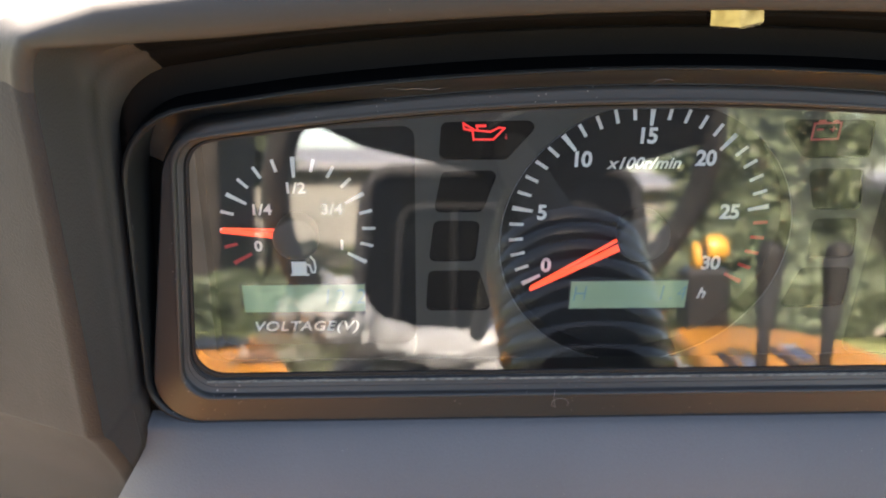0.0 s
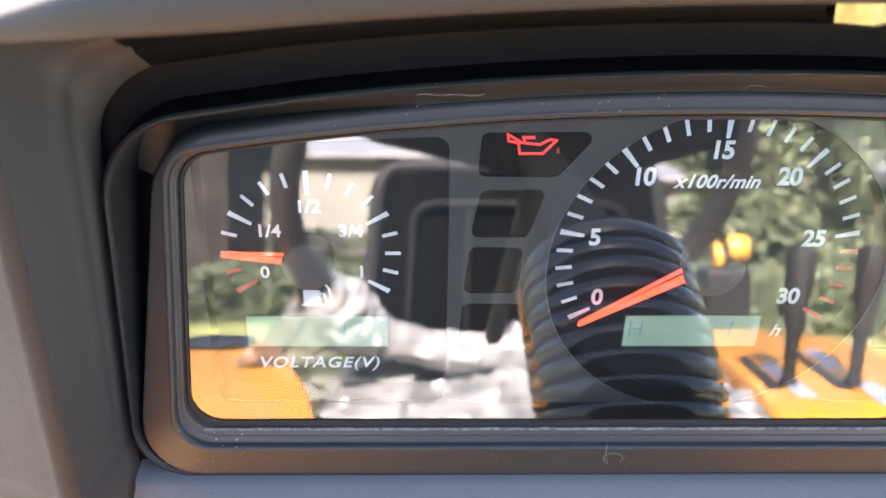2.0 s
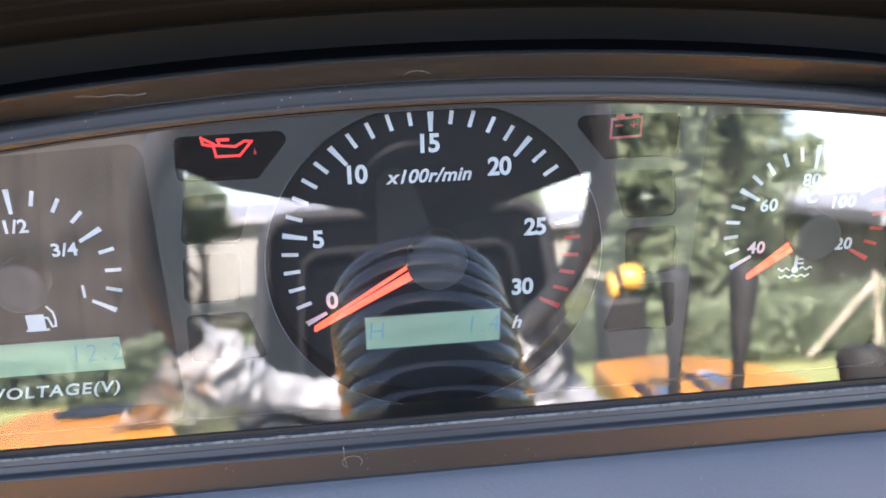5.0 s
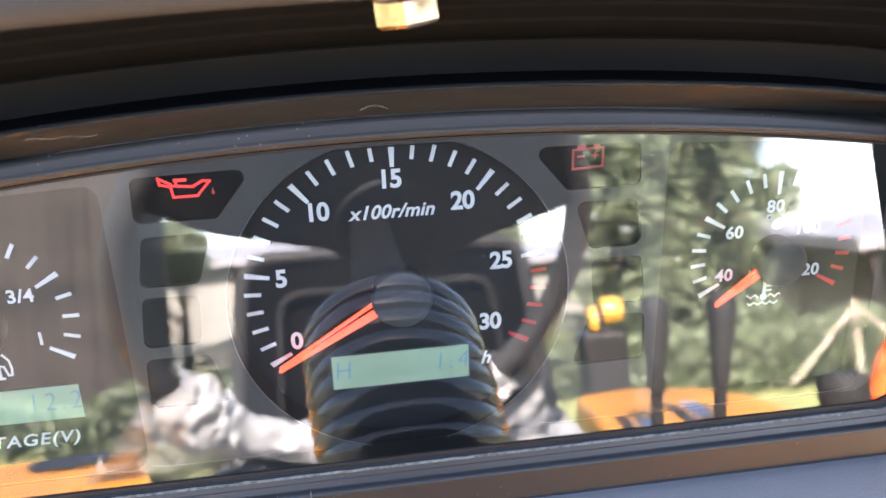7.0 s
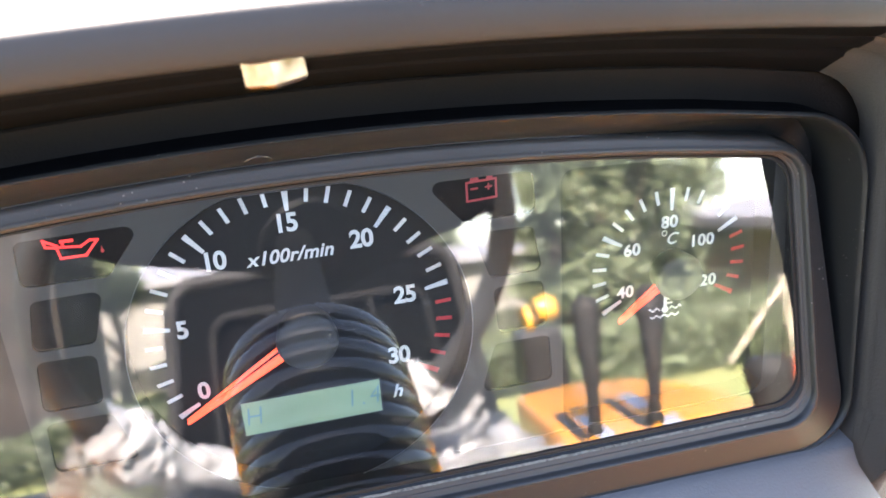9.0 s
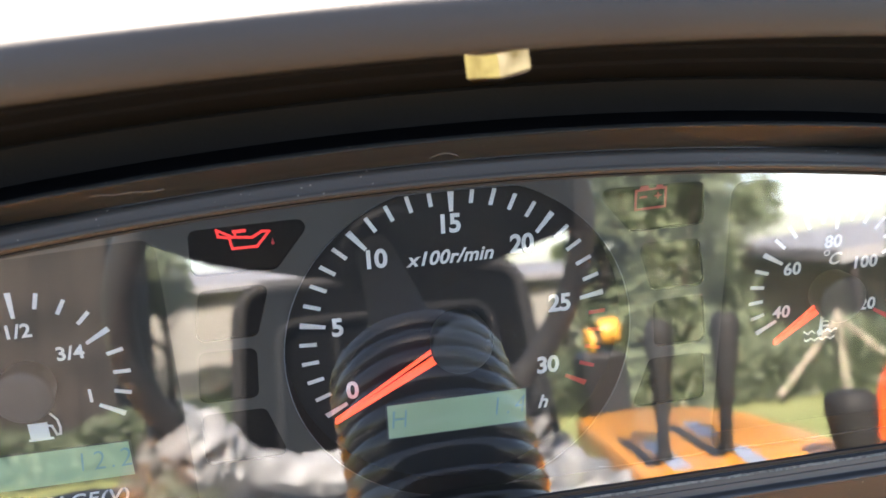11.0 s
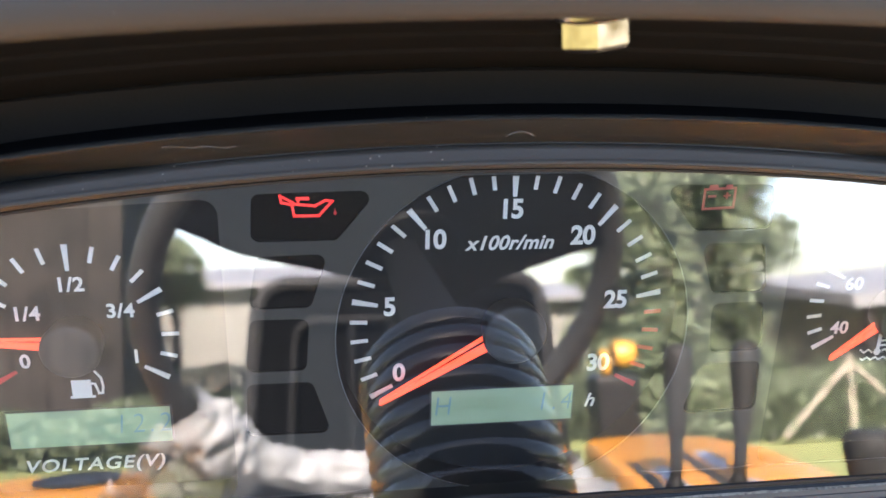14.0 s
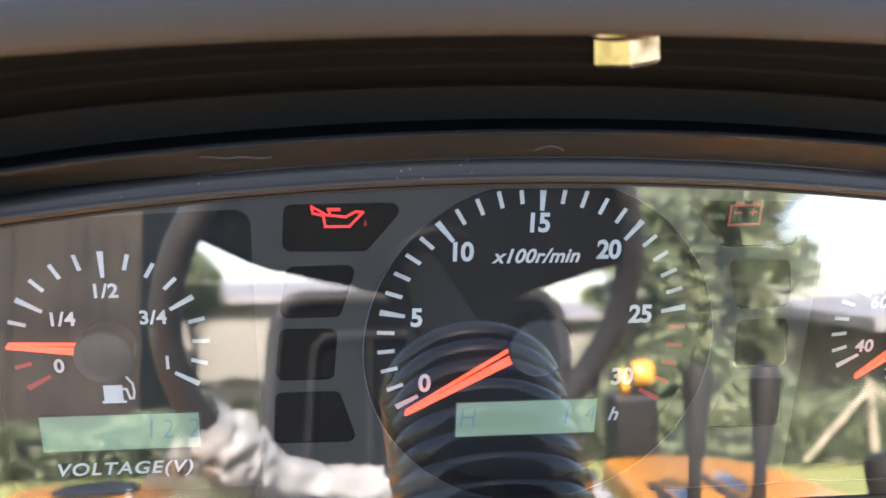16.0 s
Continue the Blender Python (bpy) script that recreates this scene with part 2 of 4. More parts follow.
M_LEAF = leaf_mat("green_leaves", (0.115, 0.146, 0.085), (0.175, 0.200, 0.125))
M_LEAF_DARK = leaf_mat("dark_green_leaves", (0.062, 0.082, 0.046), (0.095, 0.115, 0.066))


def film_mat(name, thin, thick, tone=1.0):
    """Crumpled clear plastic sheeting: white glints where it is folded thick, see-through where it is thin."""
    m = mat(name, (0.30 * tone, 0.305 * tone, 0.31 * tone), 0.34, grain=0.1, stain=0.9, stain_size=22, second=(0.16 * tone, 0.165 * tone, 0.17 * tone), bump=0.7, bump_size=55, coat=0.35)
    n, l = m.node_tree.nodes, m.node_tree.links
    t = n.new("ShaderNodeBsdfTransparent")
    ms = n.new("ShaderNodeMixShader")
    c = n.new("ShaderNodeTexCoord")
    s = n.new("ShaderNodeTexNoise")
    s.inputs["Scale"].default_value, s.inputs["Detail"].default_value = 24, 5
    l.new(c.outputs["Object"], s.inputs["Vector"])
    body = n.new("ShaderNodeMapRange")
    body.inputs["From Min"].default_value, body.inputs["From Max"].default_value = 0.36, 0.62
    body.inputs["To Min"].default_value, body.inputs["To Max"].default_value = thin, thick
    l.new(s.outputs["Fac"], body.inputs["Value"])
    l.new(body.outputs["Result"], ms.inputs[0])
    l.new(t.outputs[0], ms.inputs[1])
    l.new(n["Principled BSDF"].outputs[0], ms.inputs[2])
    l.new(ms.outputs[0], n["Material Output"].inputs["Surface"])
    return m


M_FILM = film_mat("crumpled_clear_plastic", 0.66, 0.95, 0.62)
M_THIN = film_mat("thin_clear_film", 0.15, 0.60, 0.9)
M_WRAP = film_mat("wrapped_clear_film", 0.72, 0.97, 0.82)


# ---- building blocks ----
def part(name, bm, material, parent, label="", smooth=False, angle=35):
    """One mesh object under a thing or a part; bm is in metres of the parent's frame."""
    me = bpy.data.meshes.new(name)
    bmesh.ops.recalc_face_normals(bm, faces=bm.faces)
    bm.to_mesh(me)
    bm.free()
    me.materials.append(material)
    if smooth:
        me.shade_smooth()
        me.set_sharp_from_angle(angle=radians(angle))
    ob = new(name, me)
    ob.parent = parent
    if label:
        tagged(ob, label)
    return ob


def thing(name, m, label, category, group="", kind=""):
    ob = new(name)
    ob.empty_display_size = 0.05
    ob.matrix_world = m
    return tagged(ob, label, category, group, kind)


def solid(name, bm, material, m, label, category="", group="", kind="", smooth=False, angle=35):
    ob = part(name, bm, material, None, "", smooth, angle)
    ob.matrix_world = m
    return tagged(ob, label, category, group, kind)


def fillet(pts, radii, n=6):
    """A closed outline with rounded corners."""
    out = []
    count = len(pts)
    for i, p in enumerate(pts):
        r = radii[i] if hasattr(radii, "__len__") else radii
        if r <= 0:
            out.append(tuple(p))
            continue
        p, a, b = Vector(p), Vector(pts[i - 1]), Vector(pts[(i + 1) % count])
        u, v = (a - p).normalized(), (b - p).normalized()
        half = u.angle(v) / 2
        reach = min(r / math.tan(half), (a - p).length * 0.49, (b - p).length * 0.49)
        r2 = reach * math.tan(half)
        centre = p + (u + v).normalized() * (r2 / math.sin(half))
        s, e = (p + u * reach - centre), (p + v * reach - centre)
        a0 = math.atan2(s.y, s.x)
        turn = math.atan2(s.x * e.y - s.y * e.x, s.dot(e))
        for k in range(n + 1):
            out.append((centre.x + r2 * math.cos(a0 + turn * k / n), centre.y + r2 * math.sin(a0 + turn * k / n)))
    return out


def prism(bm, pts, y0, y1, scale=0.001):
    """A slab with the outline pts (x, z), from y0 (front) to y1."""
    a = [bm.verts.new((x * scale, y0 * scale, z * scale)) for x, z in pts]
    b = [bm.verts.new((x * scale, y1 * scale, z * scale)) for x, z in pts]
    bm.faces.new(a)
    bm.faces.new(b[::-1])
    for i in range(len(pts)):
        j = (i + 1) % len(pts)
        bm.faces.new((a[i], b[i], b[j], a[j]))


def loft(bm, loops, closed=True, cap=False):
    """Skins rows of points (metres) of equal length."""
    rows = [[bm.verts.new(p) for p in loop] for loop in loops]
    for a, b in zip(rows, rows[1:]):
        for i in range(len(a) if closed else len(a) - 1):
            j = (i + 1) % len(a)
            bm.faces.new((a[i], a[j], b[j], b[i]))
    if cap:
        bm.faces.new(rows[0])
        bm.faces.new(rows[-1][::-1])
    return rows


def tube(bm, a, b, r0, r1, n=12, cap=True):
    a, b = Vector(a), Vector(b)
    q = (b - a).to_track_quat("Z", "Y").to_matrix()
    ring = lambda c, r: [c + q @ Vector((r * math.cos(2 * math.pi * k / n), r * math.sin(2 * math.pi * k / n), 0)) for k in range(n)]  # noqa: E731
    loft(bm, [ring(a, r0), ring(b, r1)], cap=cap)


def lathe(bm, a, axis, profile, n=24, cap=True):
    """Turns a profile of (along, radius) about the axis from a."""
    a, q = Vector(a), Vector(axis).to_track_quat("Z", "Y").to_matrix()
    loft(bm, [[a + q @ Vector((r * math.cos(2 * math.pi * k / n), r * math.sin(2 * math.pi * k / n), s)) for k in range(n)] for s, r in profile], cap=cap)


def box(bm, lo, hi, bevel=0.0, seg=2):
    x = bmesh.ops.create_cube(bm, size=1)["verts"]
    for v in x:
        v.co = Vector([lo[i] + (v.co[i] + 0.5) * (hi[i] - lo[i]) for i in range(3)])
    if bevel:
        bmesh.ops.bevel(bm, geom=list({e for v in x for e in v.link_edges}), offset=bevel, segments=seg, affect="EDGES", profile=0.5)


def words(name, text, x, z, height, material, parent, y=-0.12, slant=0.0, bold=0.02, width=1.0, spread=1.0, label="", align="CENTER"):
    """Printed characters on the dial plane, centred on (x, z) in millimetres, capitals of that height."""
    cu = bpy.data.curves.new(name, "FONT")
    cu.body, cu.align_x, cu.align_y = text, align, "CENTER"
    cu.size, cu.shear, cu.offset, cu.space_character = height / 0.70 * 0.001, slant, bold * height / 0.70 * 0.001, spread
    cu.extrude = 0.00006
    tmp = bpy.data.objects.new(name + "_outline", cu)
    scene.collection.objects.link(tmp)
    bpy.context.view_layer.update()
    me = bpy.data.meshes.new_from_object(tmp.evaluated_get(bpy.context.evaluated_depsgraph_get()))
    bpy.data.objects.remove(tmp)
    bpy.data.curves.remove(cu)
    me.transform(Matrix.Diagonal((width, 1, 1, 1)))
    me.transform(Matrix.Rotation(radians(90), 4, "X"))
    me.transform(Matrix.Translation((x * 0.001, y * 0.001, z * 0.001)))
    me.materials.clear()
    me.materials.append(material)
    ob = new(name, me)
    ob.parent = parent
    if label:
        tagged(ob, label)
    return ob


# ---- instrument cluster ----
cluster = thing("instrument_cluster", DASH, "black vehicle instrument cluster with three gauges behind clear glass", "instrument panel")


def arch_outline(xb, zb, xt, z0, k, rb, rt, lift=0.0):
    """A face outline: straight foot, flaring sides and an arched top; always the same number of points."""
    flat = xt - 2.0 * rt
    top = [(-flat + 2 * flat * i / 28, z0 - k * (-flat + 2 * flat * i / 28) ** 2) for i in range(29)]
    pts = [(-xb, zb), (-xt, z0 - k * xt * xt)] + top + [(xt, z0 - k * xt * xt), (xb, zb)]
    return fillet(pts, [rb, rt] + [0] * 29 + [rt, rb], 8)


def at_depth(outline, depth):
    return [Vector((x, depth(x, z), z)) * 0.001 for x, z in outline]


def ring_depth(x, z):
    return -13.0 - 17.0 * (56.0 - z) / 108.0


def glass_depth(x, z):
    return ring_depth(x, z) + 3.8


GLASS_EDGE = arch_outline(153.2, -42.0, 148.5, 48.6, 0.00052, 9, 9)
PLATE_EDGE = arch_outline(163.0, -66.0, 152.0, 50.0, 0.00052, 9, 9)
RING_IN = arch_outline(156.5, -47.6, 151.0, 50.2, 0.00052, 10, 10)
RING_OUT = arch_outline(169.0, -58.0, 154.5, 56.0, 0.00055, 16, 20)
HOOD_LIP = arch_outline(169.6, -58.4, 162.5, 66.6, 0.00055, 16, 25)
grow = lambda outline, d: [(x + d * (1 if x > 0 else -1) * min(1, abs(x) / 120), z + d * (1 if z > 0 else -1) * min(1, abs(z) / 40)) for x, z in outline]  # noqa: E731

# bezel ring: inner wall, rounded inner lip, face, rounded outer lip, back wall
bm = bmesh.new()
loft(bm, [at_depth(RING_IN, lambda x, z: -9.0),
          at_depth(RING_IN, lambda x, z: ring_depth(x, z) + 1.4),
          at_depth(grow(RING_IN, 0.2), lambda x, z: ring_depth(x, z) + 0.1),
          at_depth(grow(RING_IN, 0.55), lambda x, z: ring_depth(x, z) - 0.40),
          at_depth(grow(RING_IN, 1.0), lambda x, z: ring_depth(x, z) - 0.55),
          at_depth(grow(RING_IN, 1.6), lambda x, z: ring_depth(x, z) - 0.3),
          at_depth(grow(RING_IN, 2.1), ring_depth),
          at_depth(grow(RING_OUT, -1.6), ring_depth),
          at_depth(grow(RING_OUT, -0.5), lambda x, z: ring_depth(x, z) + 0.5),
          at_depth(RING_OUT, lambda x, z: ring_depth(x, z) + 1.8),
          at_depth(RING_OUT, lambda x, z: 4.0)])
part("bezel", bm, M_BEZEL, cluster, "satin black plastic bezel with a raised lip", True, 40)

# hood: a channel that is deep at the sides and slopes at the top, out to a thin lip
def hood_row(share, deep):
    row = []
    for a, b in zip(RING_OUT, grow(HOOD_LIP, -1.3)):
        side = min(1.0, max(0.0, (52.0 - a[1]) / 12.0))
        f = share + (0.96 - share) * side
        x, z = a[0] + (b[0] - a[0]) * f, a[1] + (b[1] - a[1]) * f
        row.append(Vector((x, (ring_depth(*a) + (-28.5 - ring_depth(*a)) * share) * (1 - side) + deep * side, z)) * 0.001)
    return row


bm = bmesh.new()
loft(bm, [at_depth(grow(RING_OUT, -0.3), lambda x, z: ring_depth(x, z) + 1.0), at_depth(grow(RING_OUT, 0.1), lambda x, z: ring_depth(x, z) + 1.0 + 10.0 * min(1.0, max(0.0, (52.0 - z) / 12.0))),
          hood_row(0.12, -6.0), hood_row(0.45, -12.0),
          at_depth(grow(HOOD_LIP, -1.3), lambda x, z: -28.5),
          at_depth(grow(HOOD_LIP, -1.0), lambda x, z: -29.9),
          at_depth(grow(HOOD_LIP, -0.5), lambda x, z: -30.4),
          at_depth(HOOD_LIP, lambda x, z: -30.2),
          at_depth(grow(HOOD_LIP, 0.3), lambda x, z: -29.4)])
part("hood", bm, M_HOOD, cluster, "arched plastic hood lip round the bezel", True, 50)
# hood plastic again, with the visor's shade put into its colour
bm = bmesh.new()
loft(bm, [at_depth(grow(HOOD_LIP, 0.3), lambda x, z: -29.4), at_depth(grow(HOOD_LIP, 0.5), lambda x, z: -28.2), at_depth(grow(HOOD_LIP, 0.6), lambda x, z: 6.0)])
part("hood_back", bm, M_SHADED, cluster, "outside of the hood, colour darkened for the visor's shade", True, 50)

# gasket between glass and bezel, stepped
bm = bmesh.new()
blend = lambda f: [(a[0] + (b[0] - a[0]) * f, a[1] + (b[1] - a[1]) * f) for a, b in zip(GLASS_EDGE, RING_IN)]  # noqa: E731
loft(bm, [at_depth(grow(GLASS_EDGE, -0.6), lambda x, z: glass_depth(x, z) - 0.1),
          at_depth(grow(GLASS_EDGE, -0.4), lambda x, z: glass_depth(x, z) - 0.6),
          at_depth(blend(0.12), lambda x, z: glass_depth(x, z) - 0.7),
          at_depth(blend(0.20), lambda x, z: glass_depth(x, z) - 0.25),
          at_depth(blend(0.30), lambda x, z: glass_depth(x, z) - 0.7),
          at_depth(blend(0.40), lambda x, z: glass_depth(x, z) - 0.8)])
part("gasket", bm, M_RUBBER, cluster, "black rubber gasket", True, 25)
bm = bmesh.new()
loft(bm, [at_depth(blend(0.38), lambda x, z: glass_depth(x, z) - 0.75),
          at_depth(blend(0.42), lambda x, z: glass_depth(x, z) - 1.25),
          at_depth(blend(0.66), lambda x, z: glass_depth(x, z) - 1.55),
          at_depth(blend(0.69), lambda x, z: glass_depth(x, z) - 1.85),
          at_depth(blend(0.97), lambda x, z: glass_depth(x, z) - 2.2),
          at_depth(blend(1.02), lambda x, z: glass_depth(x, z) - 2.6)])
part("inner_slope", bm, M_SLOPE, cluster, "dark grey stepped slope between glass and bezel lip", True, 25)
bm = bmesh.new()
row = [(-149 + 298 * i / 80) for i in range(81)]
for z, h, d in ((-44.0, 0.5, 1.45),):
    loft(bm, [[Vector((x, glass_depth(x, z) - d + 0.25 + 0.25 * noise.noise((x * 0.2, z, 1)), z + h + 0.3 * noise.noise((x * 0.3, z, 0)))) * 0.001 for x in row],
              [Vector((x, glass_depth(x, z) - d - 0.35 + 0.3 * noise.noise((x * 0.25, z, 3)), z + 0.2 * noise.noise((x * 0.3, z, 0)))) * 0.001 for x in row],
              [Vector((x, glass_depth(x, z) - d + 0.3, z - h)) * 0.001 for x in row]], closed=False)
part("sealing_strip", bm, M_DUSTY, cluster, "dusty crumbling sealing strip along the foot of the glass", True)

# cover glass
bm = bmesh.new()
bm.faces.new([bm.verts.new(p) for p in at_depth(grow(GLASS_EDGE, 0.9), glass_depth)])
glass = part("cover_glass", bm, M_GLASS, cluster, "clear dusty cover glass reflecting the surroundings")
glass.visible_shadow = False

# back plate that carries the prints
bm = bmesh.new()
prism(bm, PLATE_EDGE, 0.0, 3.0)
part("dial_plate", bm, M_DIAL, cluster, "matt black dial plate")
bm = bmesh.new()
loft(bm, [at_depth(grow(GLASS_EDGE, 0.8), lambda x, z: glass_depth(x, z) + 0.2), at_depth(PLATE_EDGE, lambda x, z: min(-9.0, glass_depth(x, z) + 4)), at_depth(PLATE_EDGE, lambda x, z: 1.0)])
part("housing_wall", bm, M_BLACK, cluster)

# mask with the openings
SIDE_OPENING = fillet([(-149, -46.9), (-147, 38.5), (-77.6, 42.0), (-77.6, -46.9)], [5, 5, 4, 5], 5)
LAMPS_LEFT = [fillet(p, 2.2, 4) for p in (
    [(-70.0, 30.3), (-69.2, 43.0), (-37.3, 43.5), (-48.3, 30.2)],
    [(-71.6, 11.5), (-68.9, 26.2), (-50.6, 26.6), (-55.4, 11.6)],
    [(-73.2, -7.0), (-71.4, 8.5), (-56.0, 8.3), (-57.2, -7.0)],
    [(-74.2, -26.7), (-73.3, -10.6), (-55.8, -10.6), (-50.9, -26.9)])]
flip = lambda pts: [(-x, z) for x, z in pts][::-1]  # noqa: E731
TACH_HOLE = [(49.4 * math.cos(2 * math.pi * i / 96), 49.4 * math.sin(2 * math.pi * i / 96) + 0.4) for i in range(96)]
TACH_HOLE = [(x, min(z, 47.2 - 0.00052 * x * x)) for x, z in TACH_HOLE]
holes = [SIDE_OPENING, flip(SIDE_OPENING), TACH_HOLE] + LAMPS_LEFT + [flip(p) for p in LAMPS_LEFT]
bm = bmesh.new()
edges = []
for outline in [PLATE_EDGE] + holes:
    vs = [bm.verts.new((x * 0.001, -0.0095, z * 0.001)) for x, z in outline]
    edges += [bm.edges.new((vs[i], vs[(i + 1) % len(vs)])) for i in range(len(vs))]
bmesh.ops.triangle_fill(bm, use_beauty=True, use_dissolve=False, edges=edges)
part("mask", bm, M_MASK, cluster, "dark grey mask plate with gauge openings")
bm = bmesh.new()
for outline in holes[:3]:
    loft(bm, [at_depth(outline, lambda x, z: -9.5), at_depth(outline, lambda x, z: 0.0)])
part("opening_walls", bm, M_DIAL, cluster)
bm = bmesh.new()
for outline in holes[2:3]:
    inner = [(x * 0.993 if outline is TACH_HOLE else x, z * 0.993 if outline is TACH_HOLE else z) for x, z in outline]
    loft(bm, [at_depth(outline, lambda x, z: -9.52), at_depth(outline, lambda x, z: -9.9), at_depth(grow(inner, 0.35), lambda x, z: -9.9), at_depth(grow(inner, 0.35), lambda x, z: -9.52)])
part("opening_rim", bm, M_RIMLINE, cluster, "thin pale raised rim")
for outline in holes[3:]:
    bm = bmesh.new()
    loft(bm, [at_depth(outline, lambda x, z: -9.5), at_depth(outline, lambda x, z: -8.3)])
    bm.faces.new([bm.verts.new((x * 0.001, -0.0083, z * 0.001)) for x, z in outline])
    part("lamp_window", bm, M_WINDOW, cluster, "dark smoked warning lamp window")


def scale_marks(name, cx, cz, r, start, step, majors, minors, long, short, wide, thin, reds=(), ceiling=99.0):
    """Radial marks from start (degrees) clockwise; a major mark tapers inwards. reds: the mark numbers that are red."""
    sets = {False: bmesh.new(), True: bmesh.new()}
    count = majors * minors
    for i in range(count + 1):
        a = radians(start - step * i / minors)
        major = i % minors == 0
        length, w = (long, wide) if major else (short, thin)
        d, s = Vector((math.cos(a), math.sin(a))), Vector((-math.sin(a), math.cos(a)))
        c = Vector((cx, cz))
        ro = min(r, (ceiling - cz) / math.sin(a)) if math.sin(a) > 0.3 else r
        w_in = w * (0.62 if major else 1.0)
        pts = [c + d * ro + s * w / 2, c + d * ro - s * w / 2, c + d * (r - length) - s * w_in / 2, c + d * (r - length) + s * w_in / 2]
        prism(sets[i in reds], [tuple(p) for p in pts], -0.12, 0.0)
    for red, b in sets.items():
        if b.faces:
            part(name if not red else name.replace("scale", "warning_scale"), b, M_RED if red else M_WHITE, cluster, "red printed marks" if red else "white printed marks")
        else:
            b.free()


scale_marks("tachometer_scale", 0, 0, 45.2, 208.8, 39.6, 6, 5, 7.2, 4.9, 1.75, 1.15, reds={26, 27, 28, 29, 30}, ceiling=43.8)
scale_marks("fuel_scale", -118, 1.0, 26.6, 210, 60, 4, 4, 7.4, 4.6, 1.6, 1.1, reds={0, 1})
scale_marks("temperature_scale", 118, 1.0, 26.6, 210, 60, 4, 5, 7.4, 4.6, 1.6, 1.1, reds={16, 17, 18, 19, 20})

for text, x, z in (("0", -31.4, -14.4), ("5", -34.0, 6.4), ("10", -22.0, 26.0), ("15", -0.8, 34.3), ("20", 19.9, 26.2), ("25", 31.2, 6.2), ("30", 27.6, -14.0)):
    words("tachometer_number", text, x, z, 5.3, M_WHITE, cluster, bold=0.030, width=0.95, spread=0.95)
words("tachometer_unit", "x100r/min", -0.8, 24.6, 4.0, M_WHITE, cluster, slant=0.28, bold=0.022, width=1.0, spread=1.03)
words("hour_unit", "h", 25.9, -26.6, 4.4, M_WHITE, cluster, slant=0.28, bold=0.016)
for text, x, z in (("0", -132.1, -5.8), ("1/4", -130.0, 8.2), ("1/2", -118.0, 16.2), ("3/4", -106.0, 8.2), ("1", -103.2, -5.6)):
    words("fuel_number", text, x, z, 3.9, M_WHITE, cluster, bold=0.026, spread=1.05)
for text, x, z in (("40", 102.8, -5.9), ("60", 104.8, 8.5), ("80", 117.4, 16.2), ("100", 129.0, 8.2), ("120", 130.6, -6.5)):
    words("temperature_number", text, x, z, 3.9, M_WHITE, cluster, bold=0.026, spread=1.05)
words("temperature_unit", "C", 118.2, 10.4, 3.8, M_WHITE, cluster, slant=0.28, bold=0.012)
bm = bmesh.new()
lathe(bm, (0.1158, -0.00012, 0.0127), (0, 1, 0), [(0, 0.0007), (0, 0.0010), (0.0001, 0.0010), (0.0001, 0.0007), (0, 0.0007)], 16, cap=False)
part("degree_ring", bm, M_WHITE, cluster)
words("voltage_text", "VOLTAGE(V)", -117.9, -39.1, 4.0, M_WHITE, cluster, slant=0.25, bold=0.016, width=1.08, spread=1.12)

# fuel pump symbol
bm = bmesh.new()
prism(bm, [(-121.8, -17.6), (-121.8, -16.9), (-121.2, -16.9), (-121.2, -12.0), (-116.0, -12.0), (-116.0, -16.9), (-115.2, -16.9), (-115.2, -17.6)], -0.12, 0)
hose = [(-116.0, -13.2), (-115.0, -13.3), (-114.6, -14.6), (-114.2, -16.3), (-113.2, -16.2), (-112.9, -14.2), (-113.2, -11.6), (-114.6, -9.6)]
for a, b in zip(hose, hose[1:]):
    d = (Vector(b) - Vector(a)).normalized() * 0.32
    prism(bm, [(a[0] - d.y, a[1] + d.x), (a[0] + d.y, a[1] - d.x), (b[0] + d.y + d.x, b[1] - d.x + d.y), (b[0] - d.y + d.x, b[1] + d.x + d.y)], -0.12, 0)
part("fuel_symbol", bm, M_WHITE, cluster, "white fuel pump symbol")
# coolant symbol
bm = bmesh.new()
prism(bm, [(116.5, -14.8), (116.5, -8.5), (117.6, -8.5), (117.6, -14.8)], -0.12, 0)
prism(bm, [(117.05 + 1.2 * math.cos(k * math.pi / 6), -14.6 + 1.2 * math.sin(k * math.pi / 6)) for k in range(12)], -0.13, 0)
for z in (-9.2, -10.8, -12.4):
    prism(bm, [(117.6, z - 0.3), (117.6, z + 0.3), (119.6, z + 0.3), (119.6, z - 0.3)], -0.12, 0)
for z0, x0, x1 in ((-14.3, 111.2, 115.4), (-14.3, 118.6, 122.8), (-16.9, 111.8, 122.2)):
    n = 14
    wave = [(x0 + (x1 - x0) * i / n, z0 + 0.45 * math.sin((x0 + (x1 - x0) * i / n) * 2 * math.pi / 2.7)) for i in range(n + 1)]
    for a, b in zip(wave, wave[1:]):
        prism(bm, [(a[0], a[1] - 0.32), (a[0], a[1] + 0.32), (b[0], b[1] + 0.32), (b[0], b[1] - 0.32)], -0.12, 0)
part("coolant_symbol", bm, M_WHITE, cluster, "white coolant temperature symbol")


def strokes(bm, lines, w, y0, y1):
    for a, b in lines:
        a, b = Vector(a), Vector(b)
        d = (b - a).normalized() * w / 2
        prism(bm, [(a.x - d.y - d.x, a.y + d.x - d.y), (a.x + d.y - d.x, a.y - d.x - d.y), (b.x + d.y + d.x, b.y - d.x + d.y), (b.x - d.y + d.x, b.y + d.x + d.y)], y0, y1)


